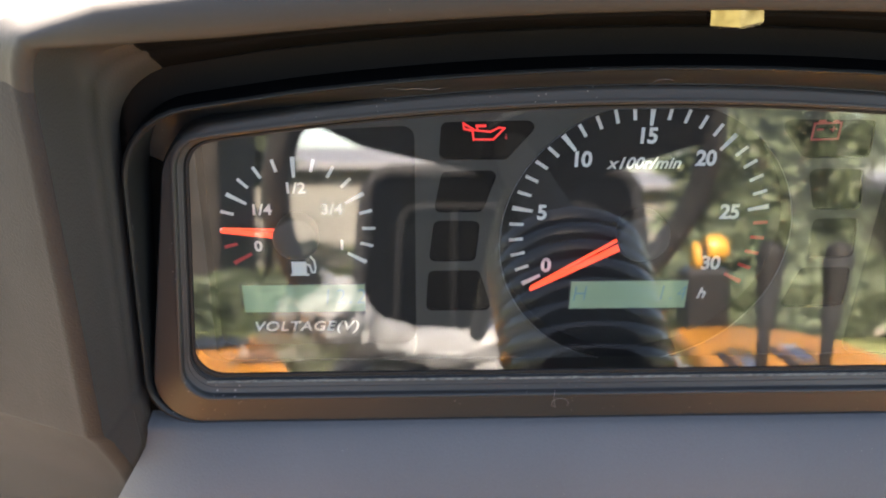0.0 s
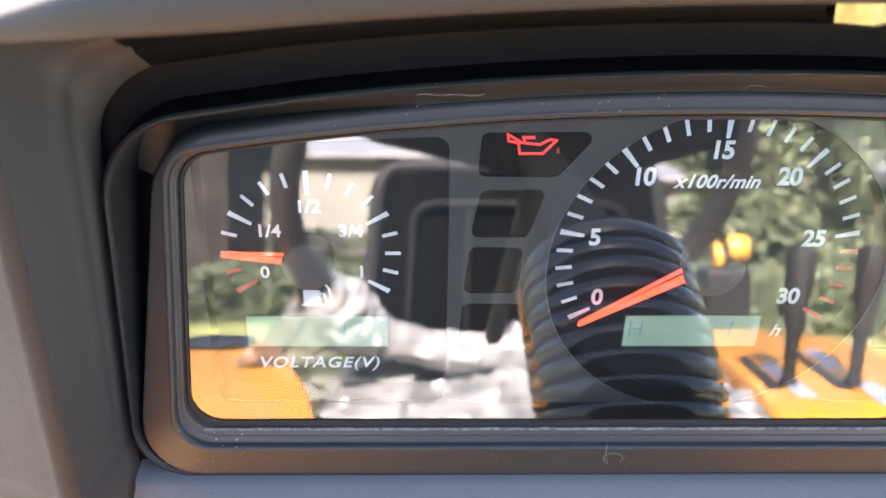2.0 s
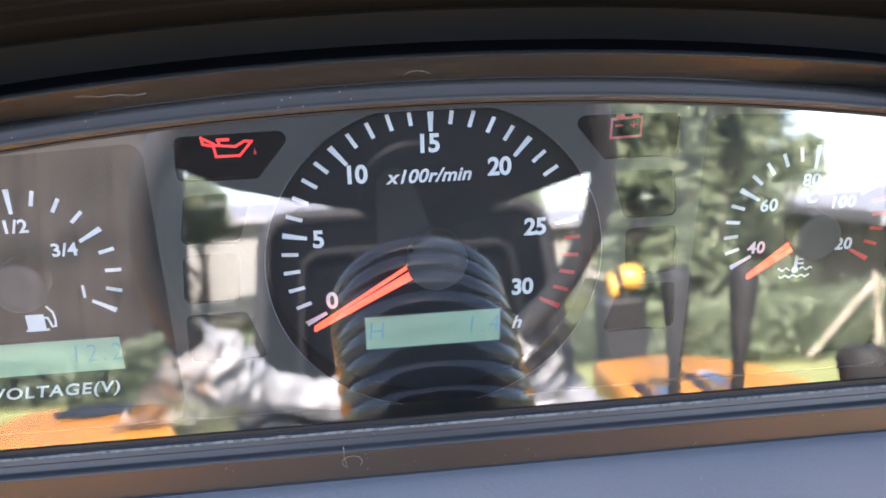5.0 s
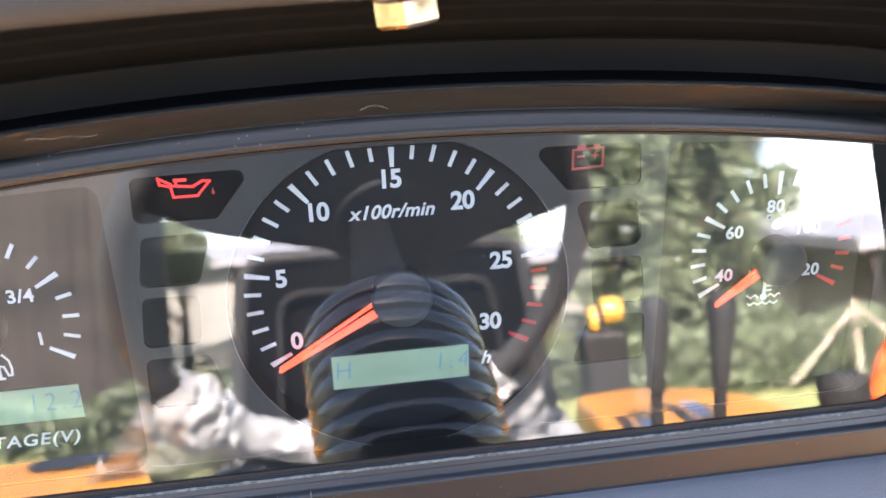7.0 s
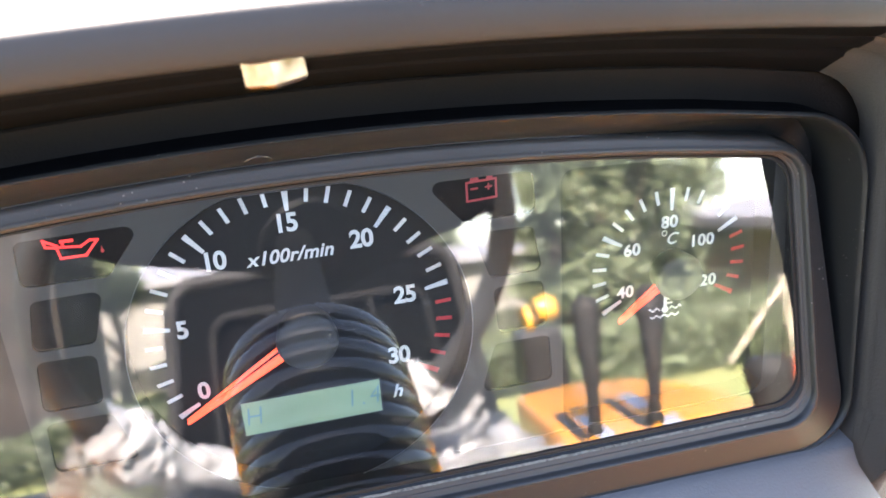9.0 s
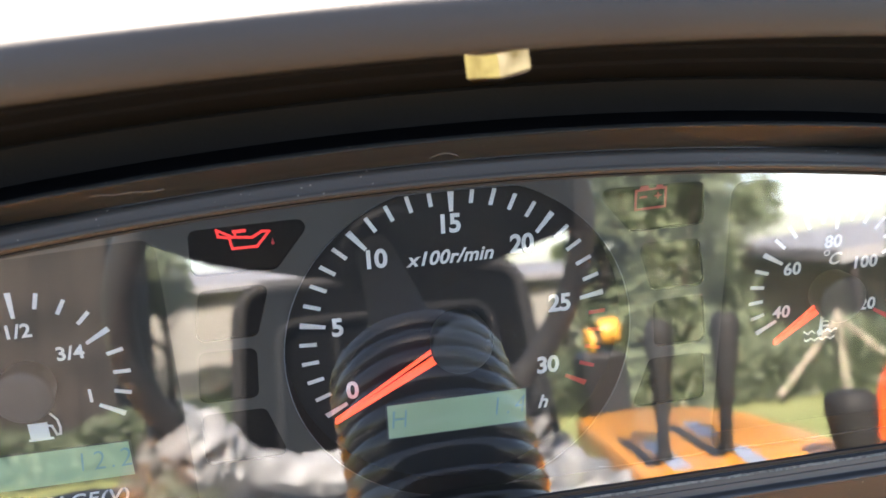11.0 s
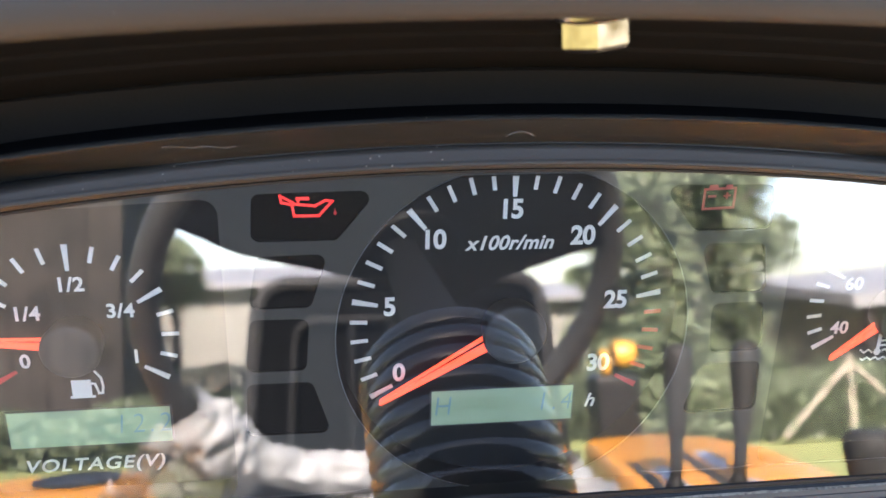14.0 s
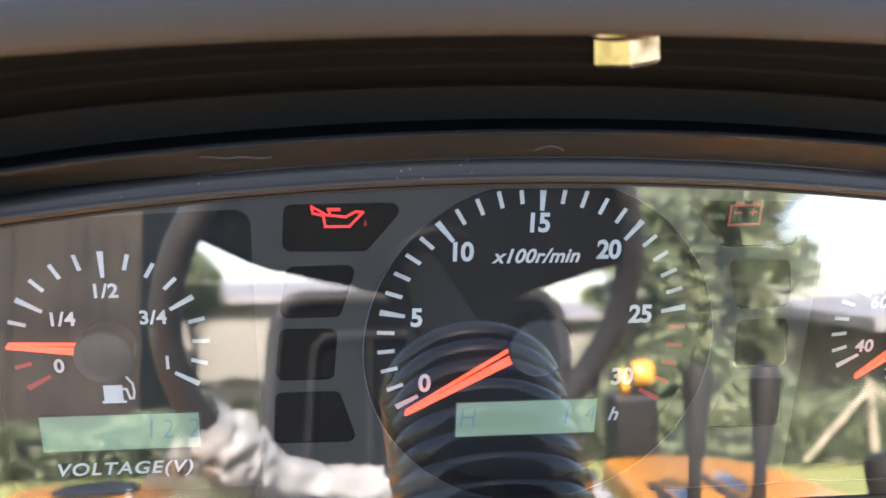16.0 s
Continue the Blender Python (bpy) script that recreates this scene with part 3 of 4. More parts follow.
bm = bmesh.new()
OX, OZ = -2.3, 3.7
BX, BZ = 1.4, 4.3
can = [(-57.0, 36.2), (-56.5, 33.0), (-50.3, 33.0), (-46.8, 36.8), (-48.6, 37.0), (-51.2, 35.6), (-57.0, 36.2)]
move = lambda lines, dx, dz: [((a[0] + dx, a[1] + dz), (b[0] + dx, b[1] + dz)) for a, b in lines]  # noqa: E731
strokes(bm, move(list(zip(can, can[1:])) + [((-57.0, 36.0), (-59.6, 36.6)), ((-59.6, 36.6), (-59.9, 38.4)), ((-59.9, 38.4), (-56.8, 36.6)), ((-55.4, 36.2), (-55.4, 37.4))], OX, OZ), 0.6, -8.6, -8.3)
prism(bm, [(x + OX, z + OZ) for x, z in ((-56.0, 37.2), (-56.0, 38.0), (-52.6, 38.0), (-52.6, 37.2))], -8.6, -8.3)
part("oil_lamp_symbol", bm, M_LAMP_RED, cluster, "lit red oil can warning symbol")
bm = bmesh.new()
prism(bm, [(x + OX, z + OZ) for x, z in ((-46.6, 33.4), (-46.2, 35.0), (-45.8, 33.4), (-46.2, 33.0))], -8.6, -8.3)
part("oil_drop", bm, M_RED, cluster)
bm = bmesh.new()
strokes(bm, move([((48.6, 31.8), (48.6, 37.3)), ((48.6, 37.3), (57.2, 37.6)), ((57.2, 37.6), (57.2, 32.1)), ((57.2, 32.1), (48.6, 31.8)), ((50.0, 35.3), (51.6, 35.35))], BX, BZ), 0.55, -8.6, -8.3)
strokes(bm, move([((54.2, 35.4), (55.8, 35.5)), ((55.0, 34.7), (55.0, 36.2))], BX, BZ), 0.4, -8.6, -8.3)
prism(bm, [(x + BX, z + BZ) for x, z in ((49.6, 37.5), (49.9, 38.5), (52.0, 38.6), (52.4, 37.6))], -8.6, -8.3)
prism(bm, [(x + BX, z + BZ) for x, z in ((54.4, 37.7), (54.6, 38.5), (56.2, 38.5), (56.4, 37.7))], -8.6, -8.3)
part("battery_lamp_symbol", bm, M_LAMP_DIM, cluster, "lit red battery warning symbol")


def needle(cx, cz, angle, length, wide, tip_wide):
    """A needle of two bright strips with a groove between."""
    a = radians(angle)
    d, s = Vector((math.cos(a), math.sin(a))), Vector((-math.sin(a), math.cos(a)))
    c = Vector((cx, cz))
    q = lambda along, across: tuple(c + d * along + s * across)  # noqa: E731
    bm = bmesh.new()
    prism(bm, [q(3, -wide * 0.03), q(length, -tip_wide * 0.1), q(length + 0.5, tip_wide * 0.2), q(length, tip_wide / 2), q(3, wide / 2)], -4.6, -3.8)
    root = part("needle", bm, M_NEEDLE, cluster, "bright orange-red gauge needle of two strips")
    bm = bmesh.new()
    prism(bm, [q(3, -wide / 2), q(length - 0.4, -tip_wide / 2), q(length, -tip_wide * 0.12), q(3, -wide * 0.29)], -4.5, -3.8)
    part("thin_strip", bm, M_NEEDLE, root)


def cap(cx, cz, r):
    bm = bmesh.new()
    lathe(bm, (cx * 0.001, -0.0005, cz * 0.001), (0, -1, 0), [(0, r * 0.00092), (0.0062, r * 0.001), (0.0072, r * 0.00097), (0.0077, r * 0.0009), (0.0079, r * 0.0006), (0.0080, r * 0.00005)], 48)
    part("needle_cap", bm, M_CAP, cluster, "round black needle cap", True, 50)


needle(0, 0.3, 210.3, 43.0, 5.2, 1.6)
needle(-118, 0.8, 175.5, 25.2, 3.9, 1.7)
needle(118, 0.8, 217.5, 24.0, 3.9, 1.5)
cap(0.4, 0.0, 9.1)
cap(-118, 0.5, 7.8)
cap(118, 0.0, 7.8)


def display(cx, cz, w, h, digits):
    bm = bmesh.new()
    prism(bm, fillet([(cx - w / 2 - 0.5, cz - h / 2 - 0.4), (cx - w / 2 - 0.5, cz + h / 2 + 0.4), (cx + w / 2 + 0.5, cz + h / 2 + 0.4), (cx + w / 2 + 0.5, cz - h / 2 - 0.4)], 0.6, 2), -0.3, 0.0)
    root = part("display", bm, M_LCD_FRAME, cluster, "grey-green display in a black frame")
    bm = bmesh.new()
    prism(bm, [(cx - w / 2, cz - h / 2), (cx - w / 2, cz + h / 2), (cx + w / 2, cz + h / 2), (cx + w / 2, cz - h / 2)], -0.42, -0.2)
    part("screen", bm, M_LCD, root, "grey-green liquid crystal screen")
    for text, x in digits:
        words("display_digits", text, x, cz + 0.4, 6.2, M_SEGMENT, root, y=-0.47, slant=0.12, bold=-0.012, width=0.85, spread=1.25)


display(-117.6, -26.9, 43.5, 11.2, [("12.2", -103.5)])
display(-0.6, -26.6, 42.4, 11.4, [("H", -18.6), ("1.4", 15.0)])

# ---- cowl ----
cowl = thing("dash_cowl", DASH, "black textured plastic dash cowl with overhanging visor", "dashboard")
CAVITY = arch_outline(172.0, -58.6, 163.0, 76.0, 0.00050, 14, 22)


def rim_z(x):
    return 92.4 - 0.00042 * x * x


# visor underside and cheeks: from the opening forward to the rim
def cowl_row(s):
    """A row from the lower end of one cheek over the top to the other, s = 0 at the opening, 1 at the rim's lower edge."""
    row = []
    for x, z in CAVITY_TOP:
        side = min(1.0, max(0.0, (abs(x) - 128) / 44.0))
        top = 1 - side
        ox = x + (1 if x > 0 else -1) * 4.5 * s * side
        y0 = -20.0 - 5.0 * side
        reach_y = -73.0 * top - 62.0 * side if z > -30 else min(-27.0, -62.0 - (z + 30.0) * 0.62)
        y = y0 + (reach_y - y0) * s
        bend = math.sin(s * math.pi / 2)
        oz = z + (rim_z(x) - z) * bend * max(0.0, min(1.0, (z - 20) / 35.0))
        row.append(Vector((ox, y, oz)) * 0.001)
    return row


top_half = [p for p in CAVITY if p[1] > -50]
CAVITY_TOP = [(-172.5, -240.0), (-172.5, -120.0), (-172.3, -95.0), (-172.0, -75.0)] + sorted([p for p in top_half if p[0] < -150 and p[1] < 50], key=lambda p: p[1]) + \
    sorted([p for p in top_half if abs(p[0]) <= 150 or p[1] >= 50], key=lambda p: p[0]) + \
    sorted([p for p in top_half if p[0] > 150 and p[1] < 50], key=lambda p: -p[1]) + [(172.0, -75.0), (172.3, -95.0), (172.5, -120.0), (172.5, -240.0)]
bm = bmesh.new()
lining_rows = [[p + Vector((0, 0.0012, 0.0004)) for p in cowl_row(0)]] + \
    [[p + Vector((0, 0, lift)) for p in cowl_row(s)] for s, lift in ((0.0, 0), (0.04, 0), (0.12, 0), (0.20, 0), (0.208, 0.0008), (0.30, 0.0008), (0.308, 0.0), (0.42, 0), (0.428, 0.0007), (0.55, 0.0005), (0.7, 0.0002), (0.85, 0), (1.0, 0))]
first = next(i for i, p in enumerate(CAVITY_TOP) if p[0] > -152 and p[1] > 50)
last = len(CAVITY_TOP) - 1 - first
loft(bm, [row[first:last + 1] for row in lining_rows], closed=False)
part("visor_lining", bm, M_SHADED, cowl, "textured black underside of the visor, darkened for shade", True, 40)
# the face that closes the gap between visor and hood
bm = bmesh.new()
loft(bm, [at_depth(grow(HOOD_LIP, d), lambda x, z: y) for d, y in ((0.2, -18.5), (5.0, -18.6), (8.3, -18.9), (9.0, -18.2), (9.6, -17.0), (14.0, -16.6))])
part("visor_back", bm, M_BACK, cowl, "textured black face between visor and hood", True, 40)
# same plastic as the underside in its lighter, less shaded tone
for lo, hi in ((0, first + 1), (last, len(CAVITY_TOP))):
    bm = bmesh.new()
    loft(bm, [row[lo:hi] for row in lining_rows], closed=False)
    part("cheek", bm, M_CHEEK, cowl, "textured brown-black inner cheek", True, 40)


def nose_row(dy, dz, out):
    row = []
    for p, (x, z) in zip(cowl_row(1.0), CAVITY_TOP):
        side = min(1.0, max(0.0, (abs(x) - 140) / 30.0)) if z > 30 else 1.0
        sgn = 1 if x > 0 else -1
        row.append(p + Vector((sgn * out * side, dy * (1 - 0.72 * side), dz * (1 - side))) * 0.001)
    return row


bm = bmesh.new()
loft(bm, [nose_row(0, 0, 0), nose_row(-1.2, 0.4, 0.8), nose_row(-2.1, 1.4, 2.2), nose_row(-2.5, 3.4, 3.4), nose_row(-2.4, 6.0, 4.6), nose_row(-1.7, 8.2, 5.6), nose_row(-0.2, 9.8, 6.5),
          nose_row(2.2, 10.9, 8), nose_row(6, 11.7, 11), nose_row(20, 12.6, 20), nose_row(50, 10.5, 40), nose_row(90, 4.0, 70), nose_row(150, -12.0, 110), nose_row(230, -40.0, 160)], closed=False)


def on_side(face):
    c = face.calc_center_median()
    return abs(c.x) > 0.1765 or (abs(c.x) > 0.15 and c.z < 0.062 and c.y < -0.03)


side_bm = bm.copy()
bmesh.ops.delete(bm, geom=[f for f in bm.faces if on_side(f)], context="FACES")
bmesh.ops.delete(side_bm, geom=[f for f in side_bm.faces if not on_side(f)], context="FACES")
part("visor_shell", bm, M_SHELL, cowl, "satin grey outer shell of the visor with a rounded rim", True, 60)
for sign in (-1, 1):
    half = side_bm.copy()
    bmesh.ops.delete(half, geom=[f for f in half.faces if f.calc_center_median().x * sign < 0], context="FACES")
    part("side_panel", half, M_COWL, cowl, "textured dark side panel of the dash", True, 60)
side_bm.free()

# lower panel under the bezel
bm = bmesh.new()
rows = []
for y, z, half, droop in ((-24, -57.6, 170, 0), (-31.5, -58.6, 170, 0), (-33.5, -59.6, 170, 1), (-37, -62.5, 171, 2.5), (-44, -70, 178, 6), (-51, -82, 188, 10), (-56, -100, 198, 14), (-58, -140, 208, 16), (-58, -260, 208, 16)):
    row = []
    for i in range(49):
        u = -1 + 2 * i / 48
        e = max(0.0, (abs(u) - 0.80) / 0.20)
        row.append(Vector((half * u, y + droop * 1.1 * e ** 2.6, z - 1.2 * droop * e ** 2)) * 0.001)
    rows.append(row)
loft(bm, rows, closed=False)
part("lower_panel", bm, M_PANEL, cowl, "smooth grey textured lower panel", True, 60)

# flange bolt under the visor
bm = bmesh.new()
lathe(bm, (-0.0001, -0.0565, 0.0930), (0.12, 0.06, -1), [(0, 0.0084), (0.0010, 0.0084), (0.0018, 0.0077), (0.0021, 0.0070)], 28)
bolt = part("bolt", bm, M_ZINC, cowl, "yellow zinc-plated hexagon flange bolt", True, 30)
bm = bmesh.new()
turn = Matrix.Translation((-0.0001, -0.0565, 0.0930)) @ Matrix.Rotation(radians(-7), 4, "Y") @ Matrix.Rotation(radians(180), 4, "X")
ring = lambda r, z: [turn @ Vector((r * math.cos(math.pi * (k / 3 + 0.5) + 0.16), r * math.sin(math.pi * (k / 3 + 0.5) + 0.16), z)) for k in range(6)]  # noqa: E731
loft(bm, [ring(0.0070, 0.0018), ring(0.0071, 0.0068), ring(0.0064, 0.0076), ring(0.0020, 0.0076)], cap=True)
part("hexagon_head", bm, M_ZINC, bolt)


def thread(name, pts, r, material, parent, label):
    bm = bmesh.new()
    for a, b in zip(pts, pts[1:]):
        tube(bm, Vector(a) * 0.001, Vector(b) * 0.001, r * 0.001, r * 0.001, 5)
    part(name, bm, material, parent, label)


# light on the lower edges of the gauge openings, drawn as pale threads
for sgn in (-1, 1):
    for xa, xb in ((145.0, 87.0), (77.0, 41.0)):
        thread("lit_edge_line", [(sgn * (xa + (xb - xa) * i / 8), -9.75, -46.9 + (0.8 if i in (0, 8) else 0)) for i in range(9)], 0.06, M_RIMLINE, cluster, "thin pale line standing for the lit lower edge of the mask")

# a curled hair and small scratches on the bezel
thread("hair", [(-28.2 + 3.0 * math.cos(a * 0.7), -30.6, -51.6 + 2.2 * math.sin(a * 0.7)) for a in range(-1, 7)] + [(-30.5, -30.6, -50.0), (-30.4, -30.5, -46.0)], 0.07, M_HAIR, cluster, "fine curled hair stuck to the bezel")
thread("scratch", [(-9 + i * 1.1, -27.2 + 0.004 * (i - 3) ** 2, 62.3 - 0.12 * (i - 3) ** 2) for i in range(7)], 0.07, M_HAIR, cluster, "fine curved scratch")
thread("scratch", [(-86 + i * 2.0, -27.6, 59.6 + 0.25 * math.sin(i * 1.7)) for i in range(9)], 0.06, M_HAIR, cluster, "fine curved scratch")

# ---- steering column and wheel ----
column = thing("steering_column", pose(0, 0, DASH_HEIGHT), "black rubber bellows round the steering column", "steering column")
count, run = 16, 0.142
path, p = [], Vector((0.0165, -0.148, -0.140))
for k in range(count * 10 + 1):
    u = k / (count * 10)
    lean = radians(2 + 50 * u ** 1.3)
    path.append((p.copy(), lean))
    p += Vector((-0.085 * math.cos(lean), -math.sin(lean), math.cos(lean))) * (run / (count * 10))
loops = []
for k, (c, lean) in enumerate(path):
    f = (k % 10) / 10
    r = (0.0455 - 0.0010 * k / len(path)) * (0.925 + 0.075 * math.sqrt(max(0.0, 1 - (2 * f - 1) ** 2)))
    v = Vector((0, math.cos(lean), math.sin(lean)))
    loops.append([c + Vector((1, 0, 0)) * (r * math.cos(2 * math.pi * i / 56)) + v * (r * math.sin(2 * math.pi * i / 56)) for i in range(56)])
bm = bmesh.new()
loft(bm, loops, cap=True)
part("bellows", bm, M_BELLOWS, column, "glossy ribbed black rubber bellows", True, 70)
top, lean = path[-1]
lean = Vector((0, -math.sin(lean), math.cos(lean)))
bm = bmesh.new()
lathe(bm, top - lean * 0.001, lean, [(0, 0.036), (0.002, 0.038), (0.010, 0.036), (0.016, 0.030), (0.020, 0.020), (0.021, 0.010)], 32)
part("column_head", bm, M_HEAD, column, "black column head below the wheel hub", True, 45)
bm = bmesh.new()
tube(bm, path[0][0], (0.045, -0.11, -0.79), 0.030, 0.030, 20)
part("column_tube", bm, M_BLACK, column, "", True)
WHEEL = pose(0.012, -0.62, DASH_HEIGHT + 0.041, 55, 0, -14)
bm = bmesh.new()
tube(bm, top + lean * 0.02, pose(0, 0, -DASH_HEIGHT) @ WHEEL @ Vector((-0.005, 0.05, -0.012)), 0.018, 0.018, 14)
part("wheel_shaft", bm, M_HEAD, column, "", True)
wheel = thing("steering_wheel", WHEEL, "dark grey steering wheel with broad upswept spokes", "steering wheel")
# wheel frame: x right, y up in the wheel plane, z towards the driver
RIM_R = 0.232
bm = bmesh.new()
loops = []
for i in range(65):
    a = 2 * math.pi * i / 64
    c, o = Vector((RIM_R * math.cos(a), RIM_R * math.sin(a), 0)), Vector((math.cos(a), math.sin(a), 0))
    loops.append([c + o * (0.0142 * math.cos(2 * math.pi * k / 14)) + Vector((0, 0, 0.0150 * math.sin(2 * math.pi * k / 14))) for k in range(14)])
loft(bm, loops)
part("rim", bm, M_WHEEL, wheel, "round grey-black rim", True, 60)
bm = bmesh.new()
pad = fillet([(0.042, -0.019), (-0.036, 0.021), (-0.155, 0.049), (-0.230, 0.087), (-0.208, 0.112), (-0.020, 0.228), (0.190, 0.137), (0.226, 0.063), (0.112, 0.022)],
             [0.03, 0.10, 0.10, 0.004, 0.03, 0.05, 0.03, 0.004, 0.04], 6)
pts = pad
a = [bm.verts.new((x, y, 0.006)) for x, y in pts]
b = [bm.verts.new((x, y, -0.008)) for x, y in pts]
bm.faces.new(a)
bm.faces.new(b[::-1])
for i in range(len(pts)):
    j = (i + 1) % len(pts)
    bm.faces.new((a[i], b[i], b[j], a[j]))
part("spoke_plate", bm, M_HEAD, wheel, "broad black plate of the upper spokes")
bm = bmesh.new()
lathe(bm, (0.008, 0.048, -0.012), (0, 0, 1), [(0, 0.045), (0.01, 0.052), (0.03, 0.054), (0.04, 0.048), (0.045, 0.03), (0.046, 0.001)], 32)
part("hub_cover", bm, M_HEAD, wheel, "black hub cover", True, 50)
bm = bmesh.new()
tube(bm, (0.010, 0.0, 0), (0.010, -0.225, 0), 0.011, 0.010, 10)
part("lower_spoke", bm, M_BLACK, wheel, "", True)
# film: a sleeve round the lower rim and a skirt that hangs from it
bm = bmesh.new()
loops = []
for i in range(121):
    a = radians(212 + 106 * i / 120)
    c, o = Vector((RIM_R * math.cos(a), RIM_R * math.sin(a), 0)), Vector((math.cos(a), math.sin(a), 0))
    loop = []
    for k in range(24):
        q = 2 * math.pi * k / 24
        fold = abs(noise.noise((i * 0.09, math.cos(q) * 2.6, 2 + math.sin(q) * 2.6))) + 0.5 * abs(noise.noise((i * 0.25, math.cos(q) * 5, 6 + math.sin(q) * 5)))
        lump = math.exp(-((i - 14) / 12.0) ** 2) + 0.8 * math.exp(-((i - 78) / 6.0) ** 2) + 0.7 * math.exp(-((i - 112) / 10.0) ** 2)
        g = 0.0175 + (0.010 + 0.014 * lump) * fold + 0.006 * lump + 0.002 * noise.noise((i * 0.2, k * 0.5, 5))
        loop.append(c + (o * math.cos(q) + Vector((0, 0, math.sin(q)))) * g)
    loops.append(loop)
loft(bm, loops)
part("film_wrap", bm, M_WRAP, wheel, "clear plastic film wrapped round the lower rim", True, 75)


def hanging_film(start, end, material, label):
    bm = bmesh.new()
    rows = []
    for j in range(46):
        v = j / 45
        row = []
        for i in range(91):
            a = radians(start + (end - start) * i / 90)
            x, y = RIM_R * math.cos(a), RIM_R * math.sin(a)
            n1 = noise.noise((x * 11, v * 2.5, 7.1))
            n2 = abs(noise.noise((x * 30, v * 7.0, 1.7)))
            n3 = abs(noise.noise((x * 95, v * 22.0, 4.2)))
            out = 0.020 + 0.022 * n1 + 0.026 * n2 + 0.014 * n3
            row.append(Vector((x * (1 + (0.62 if x < 0 else 0.30) * v) + 0.012 * n2, y * (1 - 0.25 * v) - 0.232 * v + 0.010 * n3, -0.006 + out * min(1, v * 5) - 0.02 * v)))
        rows.append(row)
    loft(bm, rows, closed=False)
    part("hanging_film", bm, material, wheel, label, True, 75)


hanging_film(212, 296, M_FILM, "crumpled clear plastic film hanging from the lower rim")
hanging_film(296, 334, M_THIN, "thin loose plastic film hanging from the lower rim")

# ---- cab: floor, seat, consoles ----
Z = DASH_HEIGHT
cab = thing("machine_body", pose(0, 0, 0), "orange machine body with a dark platform", "machine", kind="structure")
bm = bmesh.new()
box(bm, (-0.75, -1.75, 0.45), (0.75, 0.9, Z - 0.78), 0.02)
part("platform", bm, M_FLOOR, cab, "dark rubber-covered platform")
bm = bmesh.new()
box(bm, (-0.6, -1.6, 0.0), (0.6, 0.8, 0.46), 0.05)
part("chassis", bm, M_BLACK, cab)
bm = bmesh.new()
box(bm, (-0.21, -0.03, Z - 0.79), (0.21, 0.30, Z - 0.16), 0.03)
part("dash_pedestal", bm, M_BLACK, cab, "black pedestal carrying the dash")

seat = thing("driver_seat", pose(0.050, -0.98, Z - 0.40), "dark vinyl driver seat with grey piping under plastic film", "seat")
bm = bmesh.new()
box(bm, (-0.22, -0.10, 0.06), (0.22, 0.40, 0.17), 0.035, 4)
part("cushion", bm, M_SEAT, seat, "", True)
bm = bmesh.new()
outline = fillet([(-0.232, 0.12), (-0.203, 0.474), (0.203, 0.474), (0.232, 0.12)], [0.05, 0.042, 0.042, 0.05], 6)
rows = []
for y, g in ((0.05 - 0.16, 0.93), (0.06 - 0.16, 0.99), (0.09 - 0.16, 1.0), (0.13 - 0.16, 0.985), (0.15 - 0.16, 0.93)):
    rows.append([Vector((x * g, y - 0.10 * (z - 0.16), 0.32 + (z - 0.32) * g)) for x, z in outline])
loft(bm, rows, cap=True)
part("backrest", bm, M_SEAT, seat, "", True, 50)
bm = bmesh.new()
row = [Vector((x * 0.985, -0.005 - 0.10 * (z - 0.16) - 0.006, 0.32 + (z - 0.32) * 0.985)) for x, z in outline]
for p, q in zip(row, row[1:] + row[:1]):
    tube(bm, p, q, 0.011, 0.011, 8, cap=False)
part("piping", bm, M_PIPING, seat, "pale grey edge piping", True)
bm = bmesh.new()
insert = fillet([(-0.165, 0.14), (-0.150, 0.418), (0.150, 0.418), (0.165, 0.14)], 0.03, 6)
row = [Vector((x, 0.002 - 0.10 * (z - 0.16), z)) for x, z in insert]
for p, q in zip(row, row[1:] + row[:1]):
    tube(bm, p, q, 0.0075, 0.0075, 8, cap=False)
for x in (-0.072, 0.072):
    tube(bm, (x, -0.024, 0.416), (x * 1.08, 0.004, 0.14), 0.0065, 0.0065, 8)
part("stitch_piping", bm, M_STITCH, seat, "", True)
bm = bmesh.new()
box(bm, (-0.17, -0.12, -0.38), (0.17, 0.28, 0.10), 0.02)
part("seat_base", bm, M_BLACK, seat)


def crumple(name, lo, hi, seed, label):
    """A loose crumpled sheet heaped over a seat."""
    bm = bmesh.new()
    nx, ny = 54, 40
    rows = []
    for j in range(ny):
        row = []
        for i in range(nx):
            u, v = i / (nx - 1), j / (ny - 1)
            x, y = lo[0] + (hi[0] - lo[0]) * u, lo[1] + (hi[1] - lo[1]) * v
            edge = min(u, 1 - u, v, 1 - v) * 7
            e = min(1, edge)
            n1 = noise.noise((x * 9 + seed, y * 9, 0.3))
            n2 = abs(noise.noise((x * 26, y * 26 + seed, 1.3)))
            n3 = abs(noise.noise((x * 70, y * 70, seed)))
            row.append(Vector((x + 0.02 * n2, y + 0.02 * n3, lo[2] + (hi[2] - lo[2]) * e ** 0.6 * (0.62 + 0.45 * n1) + 0.028 * n2 + 0.012 * n3)))
        rows.append(row)
    loft(bm, rows, closed=False)
    return solid(name, bm, M_FILM, pose(0, 0, 0), label, "plastic sheet", smooth=True, angle=25)


crumple("plastic_sheet", (-0.21, -1.02, Z - 0.225), (0.30, -0.60, Z - 0.165), 3.0, "crumpled clear plastic sheeting heaped on the seat cushion")


